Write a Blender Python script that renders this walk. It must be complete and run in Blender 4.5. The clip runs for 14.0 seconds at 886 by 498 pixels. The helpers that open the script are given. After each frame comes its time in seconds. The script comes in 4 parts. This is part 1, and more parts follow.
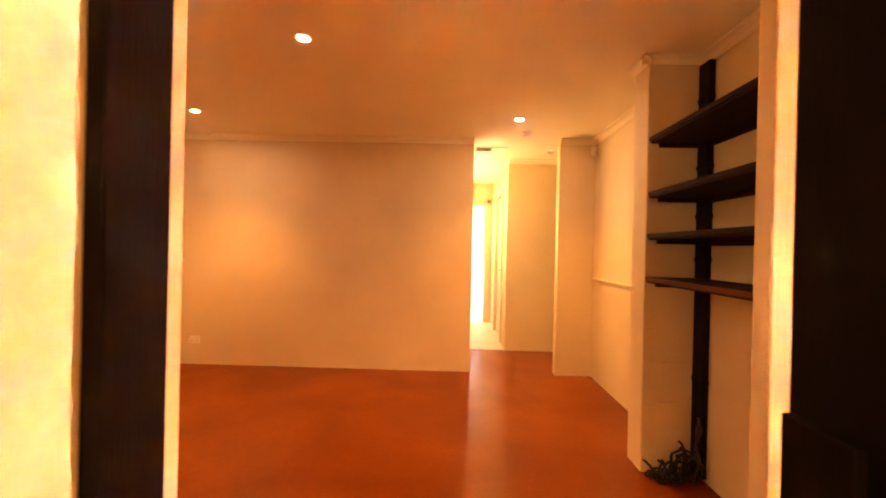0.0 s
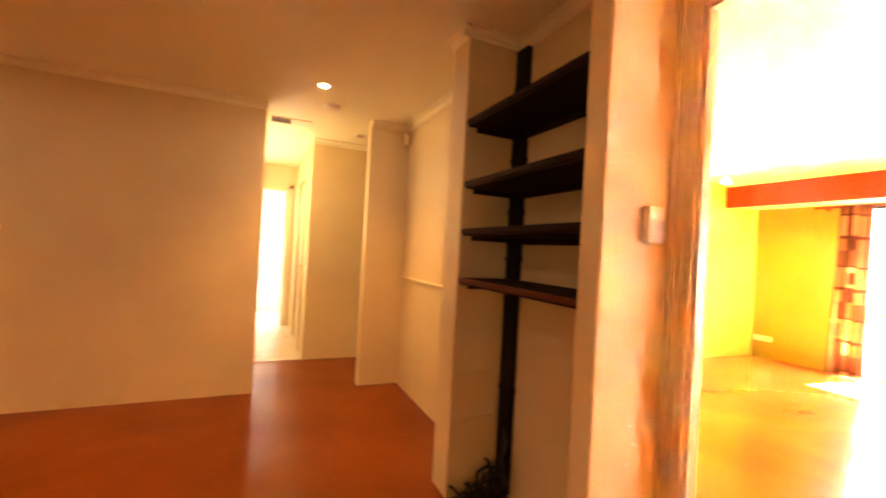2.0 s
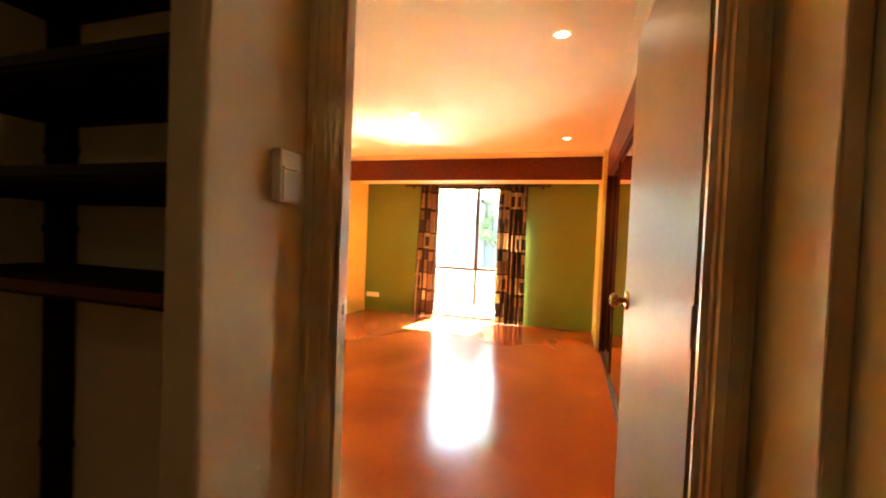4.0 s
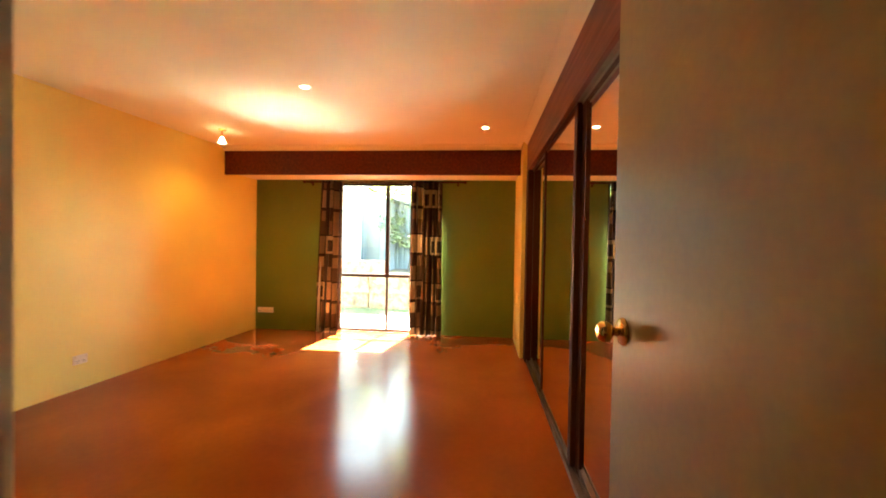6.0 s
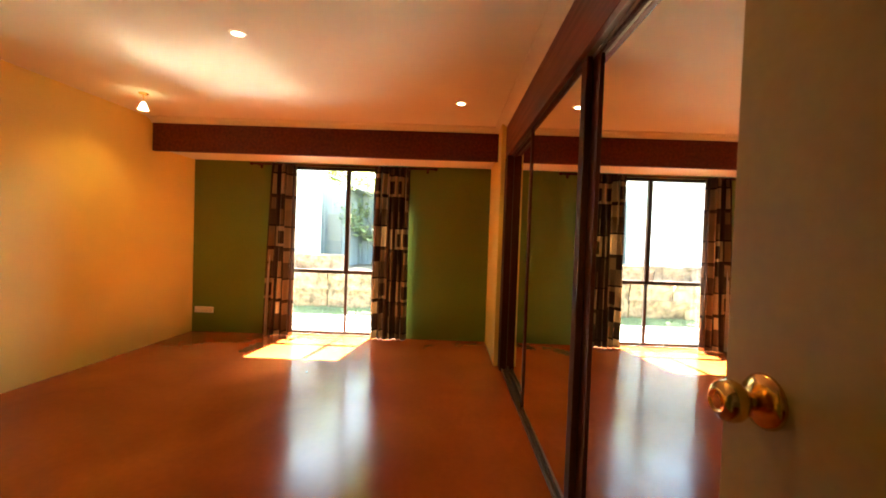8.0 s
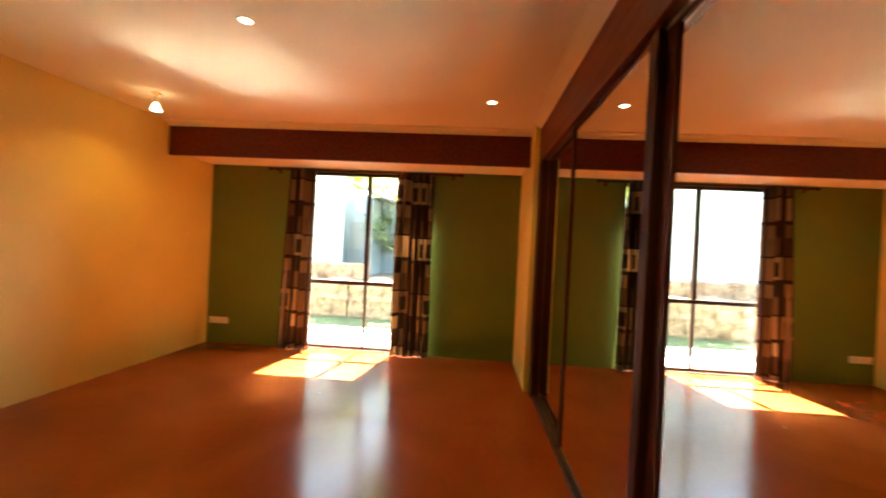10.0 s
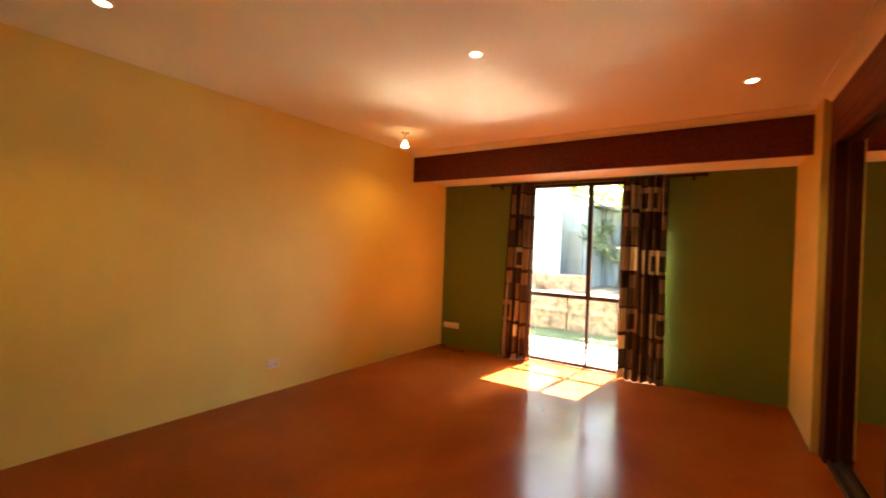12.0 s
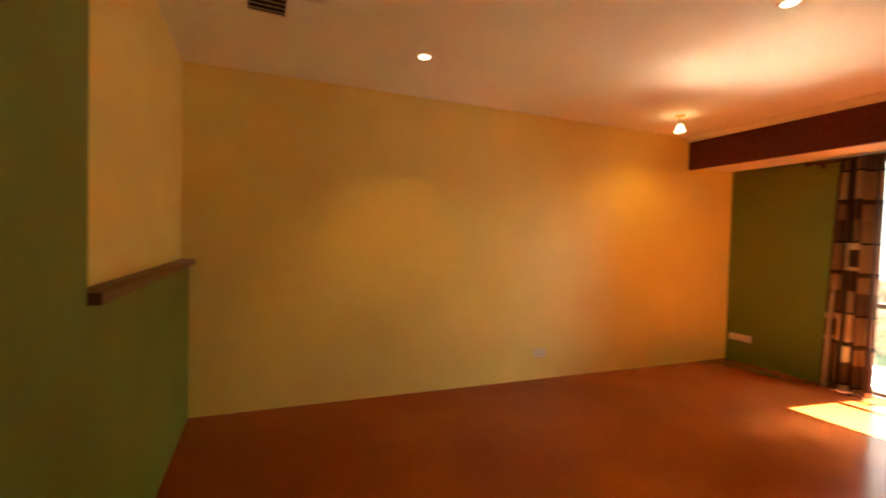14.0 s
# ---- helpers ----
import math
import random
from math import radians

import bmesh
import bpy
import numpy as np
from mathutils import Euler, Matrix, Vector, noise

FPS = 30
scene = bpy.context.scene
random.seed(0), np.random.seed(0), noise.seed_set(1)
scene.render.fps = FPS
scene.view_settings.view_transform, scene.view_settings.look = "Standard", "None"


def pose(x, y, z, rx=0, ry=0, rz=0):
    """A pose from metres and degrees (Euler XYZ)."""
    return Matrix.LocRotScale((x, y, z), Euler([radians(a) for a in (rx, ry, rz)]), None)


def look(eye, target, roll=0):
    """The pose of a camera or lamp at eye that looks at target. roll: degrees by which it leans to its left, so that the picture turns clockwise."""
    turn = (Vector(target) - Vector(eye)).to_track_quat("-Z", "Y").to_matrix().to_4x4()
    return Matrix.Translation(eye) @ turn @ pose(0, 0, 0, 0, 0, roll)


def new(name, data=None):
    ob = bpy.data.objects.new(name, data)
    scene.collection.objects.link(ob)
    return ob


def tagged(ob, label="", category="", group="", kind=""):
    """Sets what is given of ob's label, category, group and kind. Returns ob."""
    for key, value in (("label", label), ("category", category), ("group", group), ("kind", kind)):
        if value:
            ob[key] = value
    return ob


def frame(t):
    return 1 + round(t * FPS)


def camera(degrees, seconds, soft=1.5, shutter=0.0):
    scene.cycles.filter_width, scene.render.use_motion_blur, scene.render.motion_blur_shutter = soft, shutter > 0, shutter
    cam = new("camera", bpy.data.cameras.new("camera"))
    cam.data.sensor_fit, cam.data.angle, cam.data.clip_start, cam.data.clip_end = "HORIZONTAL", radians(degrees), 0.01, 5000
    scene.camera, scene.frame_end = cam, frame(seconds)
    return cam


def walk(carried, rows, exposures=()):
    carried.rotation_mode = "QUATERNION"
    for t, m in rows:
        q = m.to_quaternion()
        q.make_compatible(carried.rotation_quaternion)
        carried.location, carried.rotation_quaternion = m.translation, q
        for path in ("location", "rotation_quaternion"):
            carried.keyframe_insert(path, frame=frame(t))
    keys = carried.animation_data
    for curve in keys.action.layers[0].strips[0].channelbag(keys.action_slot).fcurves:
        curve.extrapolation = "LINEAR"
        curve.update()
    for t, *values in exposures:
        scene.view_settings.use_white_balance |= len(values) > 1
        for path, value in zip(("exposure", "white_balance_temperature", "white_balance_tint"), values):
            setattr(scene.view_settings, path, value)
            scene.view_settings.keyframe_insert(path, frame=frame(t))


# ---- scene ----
cam = camera(93.7, 14.0, soft=1.8, shutter=0.5)
PATH = [
    (0, (0.466, -0.083, 1.268), (0.422, 1.916, 1.264), 1.3),
    (0.5, (0.447, 0.052, 1.258), (0.517, 2.051, 1.223), 2.0),
    (1, (0.496, 0.236, 1.256), (0.778, 2.216, 1.217), 2.2),
    (1.5, (0.551, 0.362, 1.274), (1.057, 2.297, 1.294), 2.5),
    (2, (0.641, 0.447, 1.261), (1.461, 2.271, 1.269), 3.1),
    (2.5, (0.715, 0.571, 1.263), (2.012, 2.093, 1.28), 2.3),
    (3, (0.785, 0.68, 1.275), (2.472, 1.754, 1.272), 0.8),
    (3.5, (0.878, 0.721, 1.257), (2.714, 1.514, 1.216), 1.7),
    (6, (1.643, 0.914, 1.263), (3.634, 1.098, 1.231), 1.0),
    (6.5, (1.788, 0.941, 1.258), (3.784, 1.066, 1.228), 1.5),
    (7, (1.956, 0.963, 1.262), (3.953, 1.073, 1.254), 1.2),
    (7.5, (2.088, 0.958, 1.254), (4.085, 1.06, 1.202), 1.6),
    (7.7, (2.128, 0.965, 1.241), (4.127, 0.997, 1.181), 1.7),
    (9.8, (2.498, 0.992, 1.267), (4.498, 1.011, 1.251), 3.1),
    (10, (2.522, 1.006, 1.264), (4.518, 1.139, 1.251), 2.8),
    (10.5, (2.536, 1.014, 1.267), (4.499, 1.396, 1.255), 2.4),
    (11, (2.55, 1.034, 1.282), (4.45, 1.656, 1.262), 2.4),
    (11.5, (2.553, 1.049, 1.273), (4.351, 1.925, 1.273), 2.1),
    (12, (2.561, 1.076, 1.292), (4.241, 2.162, 1.283), 2.0),
    (12.5, (2.509, 1.076, 1.27), (4.033, 2.371, 1.258), 1.9),
    (13, (2.5, 1.096, 1.284), (3.827, 2.592, 1.251), 2.0),
    (13.5, (2.448, 1.101, 1.274), (3.544, 2.774, 1.241), 1.4),
    (14, (2.413, 1.084, 1.266), (3.212, 2.917, 1.217), 1.5),
]
EXPOSURES = [
    (0.0, 10.4, 12800, 56), (1.0, 10.35, 12200, 50), (1.5, 10.3, 11400, 46), (2.0, 10.0, 10300, 40), (2.5, 9.05, 9000, 28), (3.0, 8.1, 8200, 17),
    (3.5, 7.55, 7900, 6), (6.0, 6.25, 7700, -5), (7.5, 5.75, 7700, -3), (10.0, 5.5, 7900, 2), (12.0, 5.45, 8500, 8), (14.0, 5.55, 9000, 12),
]
walk(cam, [(t, look(eye, target, roll)) for t, eye, target, roll in PATH], EXPOSURES)

# ---- world, sun and lamps ----
SUN_WAY = Vector((-1.49, 0.235, -2.40)).normalized()
scene.cycles.caustics_reflective = True
scene.cycles.blur_glossy = 0.1
world = bpy.data.worlds.new("daylight")
scene.world = world
world.use_nodes = True
wn = world.node_tree.nodes
sky = wn.new("ShaderNodeTexSky")
sky.sky_type = "NISHITA"
sky.sun_disc = False
sky.sun_elevation = math.asin(-SUN_WAY.z)
sky.sun_rotation = math.atan2(-SUN_WAY.x, -SUN_WAY.y)
world.node_tree.links.new(sky.outputs[0], wn["Background"].inputs[0])
wn["Background"].inputs[1].default_value = 0.085
sun_data = bpy.data.lights.new("sun", "SUN")
sun_data.energy = 5.0
sun_data.angle = radians(0.53)
sun_data.color = (1.0, 0.98, 0.95)
sun = new("sun", sun_data)
sun.matrix_world = look((9, 2, 9), Vector((9, 2, 9)) + SUN_WAY)

LAMP_WARM = (1.0, 0.57, 0.19)
DOWNLIGHT_W = 0.54
LIVING_W = 0.064


def spot_lamp(x, y, z, watts, cone=105, blend=0.75, radius=0.03):
    data = bpy.data.lights.new("downlight_beam", "SPOT")
    data.energy, data.color = watts, LAMP_WARM
    data.spot_size, data.spot_blend, data.shadow_soft_size = radians(cone), blend, radius
    ob = new("downlight_beam", data)
    ob.location = (x, y, z)
    return ob


# Unseen fill lamps, added to brighten the hall and the far room.
hall_fill = bpy.data.lights.new("added_hall_light", "AREA")
hall_fill.shape, hall_fill.size, hall_fill.size_y = "RECTANGLE", 2.1, 1.1
hall_fill.energy, hall_fill.color = 0.052, (1.0, 0.80, 0.38)
hd = new("added_hall_light", hall_fill)
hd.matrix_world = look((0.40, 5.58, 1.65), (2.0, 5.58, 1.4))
bath_fill = bpy.data.lights.new("added_bath_light", "AREA")
bath_fill.shape, bath_fill.size, bath_fill.size_y = "RECTANGLE", 0.8, 0.8
bath_fill.energy, bath_fill.color = 0.031, (1.0, 0.95, 0.85)
bd = new("added_bath_light", bath_fill)
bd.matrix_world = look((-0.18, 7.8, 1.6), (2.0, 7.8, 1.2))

# Two unseen fill lamps, added to light the entry wall and the pier.
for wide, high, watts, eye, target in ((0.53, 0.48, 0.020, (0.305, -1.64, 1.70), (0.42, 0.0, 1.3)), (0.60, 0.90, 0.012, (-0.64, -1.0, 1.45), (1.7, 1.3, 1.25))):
    entry_fill = bpy.data.lights.new("added_entry_light", "AREA")
    entry_fill.shape, entry_fill.size, entry_fill.size_y = "RECTANGLE", wide, high
    entry_fill.energy, entry_fill.color = watts, (1.0, 0.72, 0.38)
    new("added_entry_light", entry_fill).matrix_world = look(eye, target)

# ---- materials ----


def material(name, rgb, rough=0.6, metal=0.0, vary=0.08, scale=3.0, fine=60.0, bump=0.05, rough_vary=0.08, coat=0.0, dark=None, streak=None, spec=0.5):
    """Painted, wooden or metal surface: two scales of colour change, uneven gloss and a fine relief."""
    m = bpy.data.materials.new(name)
    m.use_nodes = True
    nt = m.node_tree
    n, link = nt.nodes, nt.links.new
    p = n["Principled BSDF"]
    p.inputs["Specular IOR Level"].default_value = spec
    tc = n.new("ShaderNodeTexCoord")
    src = tc.outputs["Object"]
    if streak:
        mp = n.new("ShaderNodeMapping")
        mp.inputs["Scale"].default_value = streak
        link(src, mp.inputs["Vector"])
        src = mp.outputs["Vector"]
    big = n.new("ShaderNodeTexNoise")
    big.inputs["Scale"].default_value, big.inputs["Detail"].default_value = scale, 4
    link(src, big.inputs["Vector"])
    small = n.new("ShaderNodeTexNoise")
    small.inputs["Scale"].default_value, small.inputs["Detail"].default_value = fine, 3
    link(src, small.inputs["Vector"])
    ramp = n.new("ShaderNodeMapRange")
    ramp.inputs["From Min"].default_value, ramp.inputs["From Max"].default_value = 0.3, 0.7
    link(big.outputs["Fac"], ramp.inputs["Value"])
    mix = n.new("ShaderNodeMix")
    mix.data_type = "RGBA"
    other = dark or [c * (1 - 2.2 * vary) for c in rgb]
    mix.inputs["A"].default_value = (*rgb, 1)
    mix.inputs["B"].default_value = (*other, 1)
    link(ramp.outputs["Result"], mix.inputs["Factor"])
    mix2 = n.new("ShaderNodeMix")
    mix2.data_type, mix2.blend_type = "RGBA", "OVERLAY"
    mix2.inputs["Factor"].default_value = min(1.0, vary * 2.5)
    link(mix.outputs["Result"], mix2.inputs["A"])
    link(small.outputs["Fac"], mix2.inputs["B"])
    link(mix2.outputs["Result"], p.inputs["Base Color"])
    rr = n.new("ShaderNodeMapRange")
    rr.inputs["To Min"].default_value, rr.inputs["To Max"].default_value = max(0.02, rough - rough_vary), min(1, rough + rough_vary)
    link(big.outputs["Fac"], rr.inputs["Value"])
    link(rr.outputs["Result"], p.inputs["Roughness"])
    p.inputs["Metallic"].default_value = metal
    p.inputs["Coat Weight"].default_value = coat
    if bump:
        b = n.new("ShaderNodeBump")
        b.inputs["Strength"].default_value, b.inputs["Distance"].default_value = bump, 0.01
        link(small.outputs["Fac"], b.inputs["Height"])
        link(b.outputs["Normal"], p.inputs["Normal"])
    return m


def floor_material():
    """Polished stained concrete: cloudy orange and rust patches under a worn sealer."""
    m = bpy.data.materials.new("stained_concrete")
    m.use_nodes = True
    nt = m.node_tree
    n, link = nt.nodes, nt.links.new
    p = n["Principled BSDF"]
    tc = n.new("ShaderNodeTexCoord")
    warp = n.new("ShaderNodeTexNoise")
    warp.inputs["Scale"].default_value, warp.inputs["Detail"].default_value = 1.1, 5
    warp.inputs["Distortion"].default_value = 0.5
    link(tc.outputs["Object"], warp.inputs["Vector"])
    ramp = n.new("ShaderNodeValToRGB")
    e = ramp.color_ramp.elements
    e[0].position, e[0].color = 0.32, (0.180, 0.036, 0.010, 1)
    e[1].position, e[1].color = 0.70, (0.262, 0.059, 0.016, 1)
    link(warp.outputs["Fac"], ramp.inputs["Fac"])
    fine = n.new("ShaderNodeTexNoise")
    fine.inputs["Scale"].default_value, fine.inputs["Detail"].default_value = 26, 6
    link(tc.outputs["Object"], fine.inputs["Vector"])
    mix = n.new("ShaderNodeMix")
    mix.data_type, mix.blend_type = "RGBA", "OVERLAY"
    mix.inputs["Factor"].default_value = 0.12
    link(ramp.outputs["Color"], mix.inputs["A"])
    link(fine.outputs["Fac"], mix.inputs["B"])
    link(mix.outputs["Result"], p.inputs["Base Color"])
    worn = n.new("ShaderNodeTexNoise")
    worn.inputs["Scale"].default_value, worn.inputs["Detail"].default_value = 2.3, 5
    link(tc.outputs["Object"], worn.inputs["Vector"])
    rr = n.new("ShaderNodeMapRange")
    rr.inputs["From Min"].default_value, rr.inputs["From Max"].default_value = 0.3, 0.7
    rr.inputs["To Min"].default_value, rr.inputs["To Max"].default_value = 0.14, 0.22
    link(worn.outputs["Fac"], rr.inputs["Value"])
    link(rr.outputs["Result"], p.inputs["Roughness"])
    p.inputs["Specular IOR Level"].default_value = 0.17
    b = n.new("ShaderNodeBump")
    b.inputs["Strength"].default_value, b.inputs["Distance"].default_value = 0.004, 0.02
    link(worn.outputs["Fac"], b.inputs["Height"])
    link(b.outputs["Normal"], p.inputs["Normal"])
    return m


def glow_material(name, rgb, strength):
    m = bpy.data.materials.new(name)
    m.use_nodes = True
    p = m.node_tree.nodes["Principled BSDF"]
    p.inputs["Base Color"].default_value = (0.8, 0.8, 0.8, 1)
    p.inputs["Emission Color"].default_value = (*rgb, 1)
    p.inputs["Emission Strength"].default_value = strength
    return m


def plain_material(name, rgb, rough, metal=0.0, transmission=0.0):
    m = bpy.data.materials.new(name)
    m.use_nodes = True
    p = m.node_tree.nodes["Principled BSDF"]
    p.inputs["Base Color"].default_value = (*rgb, 1)
    p.inputs["Roughness"].default_value = rough
    p.inputs["Metallic"].default_value = metal
    p.inputs["Transmission Weight"].default_value = transmission
    if transmission:
        p.inputs["IOR"].default_value = 1.45
    return m


def pane_material():
    """Thin window glass: mostly clear with a faint reflection."""
    m = bpy.data.materials.new("window_glass")
    m.use_nodes = True
    nt = m.node_tree
    n, link = nt.nodes, nt.links.new
    out = n["Material Output"]
    clear = n.new("ShaderNodeBsdfTransparent")
    clear.inputs[0].default_value = (0.93, 0.95, 0.94, 1)
    gloss = n.new("ShaderNodeBsdfGlossy")
    gloss.inputs["Roughness"].default_value = 0.02
    fr = n.new("ShaderNodeFresnel")
    fr.inputs["IOR"].default_value = 1.45
    mix = n.new("ShaderNodeMixShader")
    link(fr.outputs[0], mix.inputs[0])
    link(clear.outputs[0], mix.inputs[1])
    link(gloss.outputs[0], mix.inputs[2])
    link(mix.outputs[0], out.inputs["Surface"])
    return m


def curtain_material():
    """Woven print of upright bars in browns, greys and cream, in staggered rows."""
    m = bpy.data.materials.new("block_print_fabric")
    m.use_nodes = True
    nt = m.node_tree
    n, link = nt.nodes, nt.links.new
    p = n["Principled BSDF"]
    uv = n.new("ShaderNodeTexCoord").outputs["UV"]
    sep = n.new("ShaderNodeSeparateXYZ")
    link(uv, sep.inputs[0])

    def math_node(op, a, b):
        q = n.new("ShaderNodeMath")
        q.operation = op
        for i, v in enumerate((a, b)):
            if isinstance(v, (int, float)):
                q.inputs[i].default_value = v
            elif v is not None:
                link(v, q.inputs[i])
        return q.outputs[0]

    def white(x, y):
        c = n.new("ShaderNodeCombineXYZ")
        link(x, c.inputs[0]), link(y, c.inputs[1])
        w = n.new("ShaderNodeTexWhiteNoise")
        w.noise_dimensions = "2D"
        link(c.outputs[0], w.inputs["Vector"])
        return w.outputs["Value"]

    def between(x, a, b):
        return math_node("MULTIPLY", math_node("GREATER_THAN", x, a), math_node("LESS_THAN", x, b))

    def blend(fac, a, b):
        q = n.new("ShaderNodeMix")
        q.data_type = "RGBA"
        link(fac, q.inputs["Factor"])
        link(a, q.inputs["A"])
        if isinstance(b, tuple):
            q.inputs["B"].default_value = b
        else:
            link(b, q.inputs["B"])
        return q.outputs["Result"]

    def pick(value, *stops):
        q = n.new("ShaderNodeValToRGB")
        q.color_ramp.interpolation = "CONSTANT"
        e = q.color_ramp.elements
        e[0].position, e[0].color = 0.0, (*stops[0][1], 1)
        e[1].position, e[1].color = stops[1][0], (*stops[1][1], 1)
        for pos, c in stops[2:]:
            k = e.new(pos)
            k.color = (*c, 1)
        link(value, q.inputs["Fac"])
        return q.outputs["Color"]

    us, vs = math_node("MULTIPLY", sep.outputs[0], 6.3), math_node("MULTIPLY", sep.outputs[1], 1.6)
    col, uf = math_node("FLOOR", us, None), math_node("FRACT", us, None)
    # every other strip of the print is set half a repeat lower
    pair = math_node("FLOOR", math_node("MULTIPLY", us, 0.25), None)
    vs = math_node("ADD", vs, math_node("MULTIPLY", white(pair, pair), 0.12))
    row, vt = math_node("FLOOR", vs, None), math_node("FRACT", vs, None)
    va, vb = math_node("MULTIPLY", vt, 2.38), math_node("MULTIPLY", math_node("SUBTRACT", vt, 0.42), 1.724)
    kind, shade = white(col, row), white(math_node("ADD", col, 5.7), row)
    cream = pick(shade, (0, (0.34, 0.235, 0.145)), (0.4, (0.24, 0.155, 0.09)), (0.75, (0.42, 0.30, 0.19)))
    brown = pick(shade, (0, (0.034, 0.019, 0.011)), (0.45, (0.060, 0.034, 0.020)), (0.8, (0.026, 0.015, 0.010)))
    taupe = pick(kind, (0, (0.13, 0.085, 0.052)), (0.4, (0.085, 0.055, 0.036)), (0.7, (0.19, 0.125, 0.075)))
    # pale row: framed dark blocks, and pale bars on a dark ground
    framed = blend(math_node("MULTIPLY", between(uf, 0.16, 0.86), between(va, 0.18, 0.76)), cream, brown)
    barred = blend(between(uf, 0.22, 0.78), brown, cream)
    pale = blend(math_node("GREATER_THAN", kind, 0.45), framed, barred)
    # dark row: brown ground with short pale bars above and taupe bars below
    bar = between(uf, 0.26, 0.76)
    dark = blend(math_node("MULTIPLY", bar, math_node("LESS_THAN", vb, 0.55)), brown, taupe)
    dark = blend(math_node("MULTIPLY", math_node("MULTIPLY", bar, math_node("GREATER_THAN", shade, 0.35)), between(vb, 0.55, 0.93)), dark, cream)
    cloth = blend(math_node("GREATER_THAN", vt, 0.42), pale, dark)
    line = math_node("ADD", math_node("LESS_THAN", vt, 0.025), between(vt, 0.41, 0.44))
    cloth = blend(line, cloth, (0.022, 0.012, 0.008, 1))

    weave = n.new("ShaderNodeTexNoise")
    weave.inputs["Scale"].default_value = 240
    link(uv, weave.inputs["Vector"])
    mix = n.new("ShaderNodeMix")
    mix.data_type, mix.blend_type = "RGBA", "OVERLAY"
    mix.inputs["Factor"].default_value = 0.3
    link(cloth, mix.inputs["A"])
    link(weave.outputs["Fac"], mix.inputs["B"])
    out = n["Material Output"]
    p.inputs["Roughness"].default_value = 0.9
    p.inputs["Sheen Weight"].default_value = 0.2
    link(mix.outputs["Result"], p.inputs["Base Color"])
    thin = n.new("ShaderNodeBsdfTranslucent")
    link(mix.outputs["Result"], thin.inputs["Color"])
    both = n.new("ShaderNodeMixShader")
    both.inputs[0].default_value = 0.4
    link(p.outputs[0], both.inputs[1])
    link(thin.outputs[0], both.inputs[2])
    link(both.outputs[0], out.inputs["Surface"])
    return m


def leaf_material(name, rgb, glow):
    """A thin leaf, a little different from leaf to leaf, that lets the sun shine through."""
    m = bpy.data.materials.new(name)
    m.use_nodes = True
    nt = m.node_tree
    n, link = nt.nodes, nt.links.new
    p = n["Principled BSDF"]
    p.inputs["Roughness"].default_value = 0.55
    geo = n.new("ShaderNodeNewGeometry")
    outs = []
    for c in (rgb, glow):
        hue = n.new("ShaderNodeMix")
        hue.data_type = "RGBA"
        hue.inputs["A"].default_value = (*[v * 0.7 for v in c], 1)
        hue.inputs["B"].default_value = (*[v * 1.25 for v in c], 1)
        link(geo.outputs["Random Per Island"], hue.inputs["Factor"])
        outs.append(hue.outputs["Result"])
    link(outs[0], p.inputs["Base Color"])
    thin = n.new("ShaderNodeBsdfTranslucent")
    link(outs[1], thin.inputs["Color"])
    both = n.new("ShaderNodeMixShader")
    both.inputs[0].default_value = 0.5
    link(p.outputs[0], both.inputs[1])
    link(thin.outputs[0], both.inputs[2])
    link(both.outputs[0], n["Material Output"].inputs["Surface"])
    return m


def lining_material():
    m = bpy.data.materials.new("added_white_lining")
    m.use_nodes = True
    nt = m.node_tree
    p = nt.nodes["Principled BSDF"]
    p.inputs["Base Color"].default_value = (0.72, 0.72, 0.68, 1)
    p.inputs["Roughness"].default_value = 0.9
    thin = nt.nodes.new("ShaderNodeBsdfTranslucent")
    thin.inputs[0].default_value = (0.7, 0.68, 0.62, 1)
    both = nt.nodes.new("ShaderNodeMixShader")
    both.inputs[0].default_value = 0.6
    nt.links.new(p.outputs[0], both.inputs[1])
    nt.links.new(thin.outputs[0], both.inputs[2])
    nt.links.new(both.outputs[0], nt.nodes["Material Output"].inputs["Surface"])
    return m


FLOOR = floor_material()
CREAM = material("cream_wall_paint", (0.75, 0.63, 0.42), 0.55, vary=0.05, scale=1.6, fine=90, bump=0.06)
YELLOW = material("pale_yellow_wall_paint", (0.87, 0.71, 0.24), 0.5, vary=0.05, scale=1.3, fine=90, bump=0.06)
CEIL = material("ceiling_white", (0.88, 0.845, 0.69), 0.7, vary=0.03, scale=1.2, fine=120, bump=0.03)
GREEN = material("olive_green_wall_paint", (0.145, 0.215, 0.042), 0.5, vary=0.06, scale=1.5, fine=90, bump=0.06)
GLOSSWHITE = material("cream_gloss_paint", (0.74, 0.64, 0.47), 0.32, vary=0.05, scale=4, fine=40, bump=0.02)
# Darker than true cream: the open door's shade is put into its colour.
DOORPAINT = material("shaded_cream_door_paint", (0.33, 0.225, 0.08), 0.42, vary=0.05, scale=2, fine=50, bump=0.03)
REDWOOD = material("red_stained_timber", (0.16, 0.030, 0.012), 0.45, spec=0.25, vary=0.12, scale=6, fine=50, bump=0.03, dark=(0.09, 0.016, 0.008), streak=(0.25, 6, 6))
FASCIAWOOD = material("red_stained_fascia_timber", (0.17, 0.034, 0.013), 0.45, spec=0.25, vary=0.12, scale=6, fine=50, bump=0.03, dark=(0.10, 0.018, 0.008), streak=(0.25, 6, 6))
FRAMEWOOD = material("dark_brown_frame", (0.075, 0.021, 0.010), 0.6, spec=0.12, vary=0.1, scale=8, fine=60, bump=0.04, streak=(6, 6, 0.4))
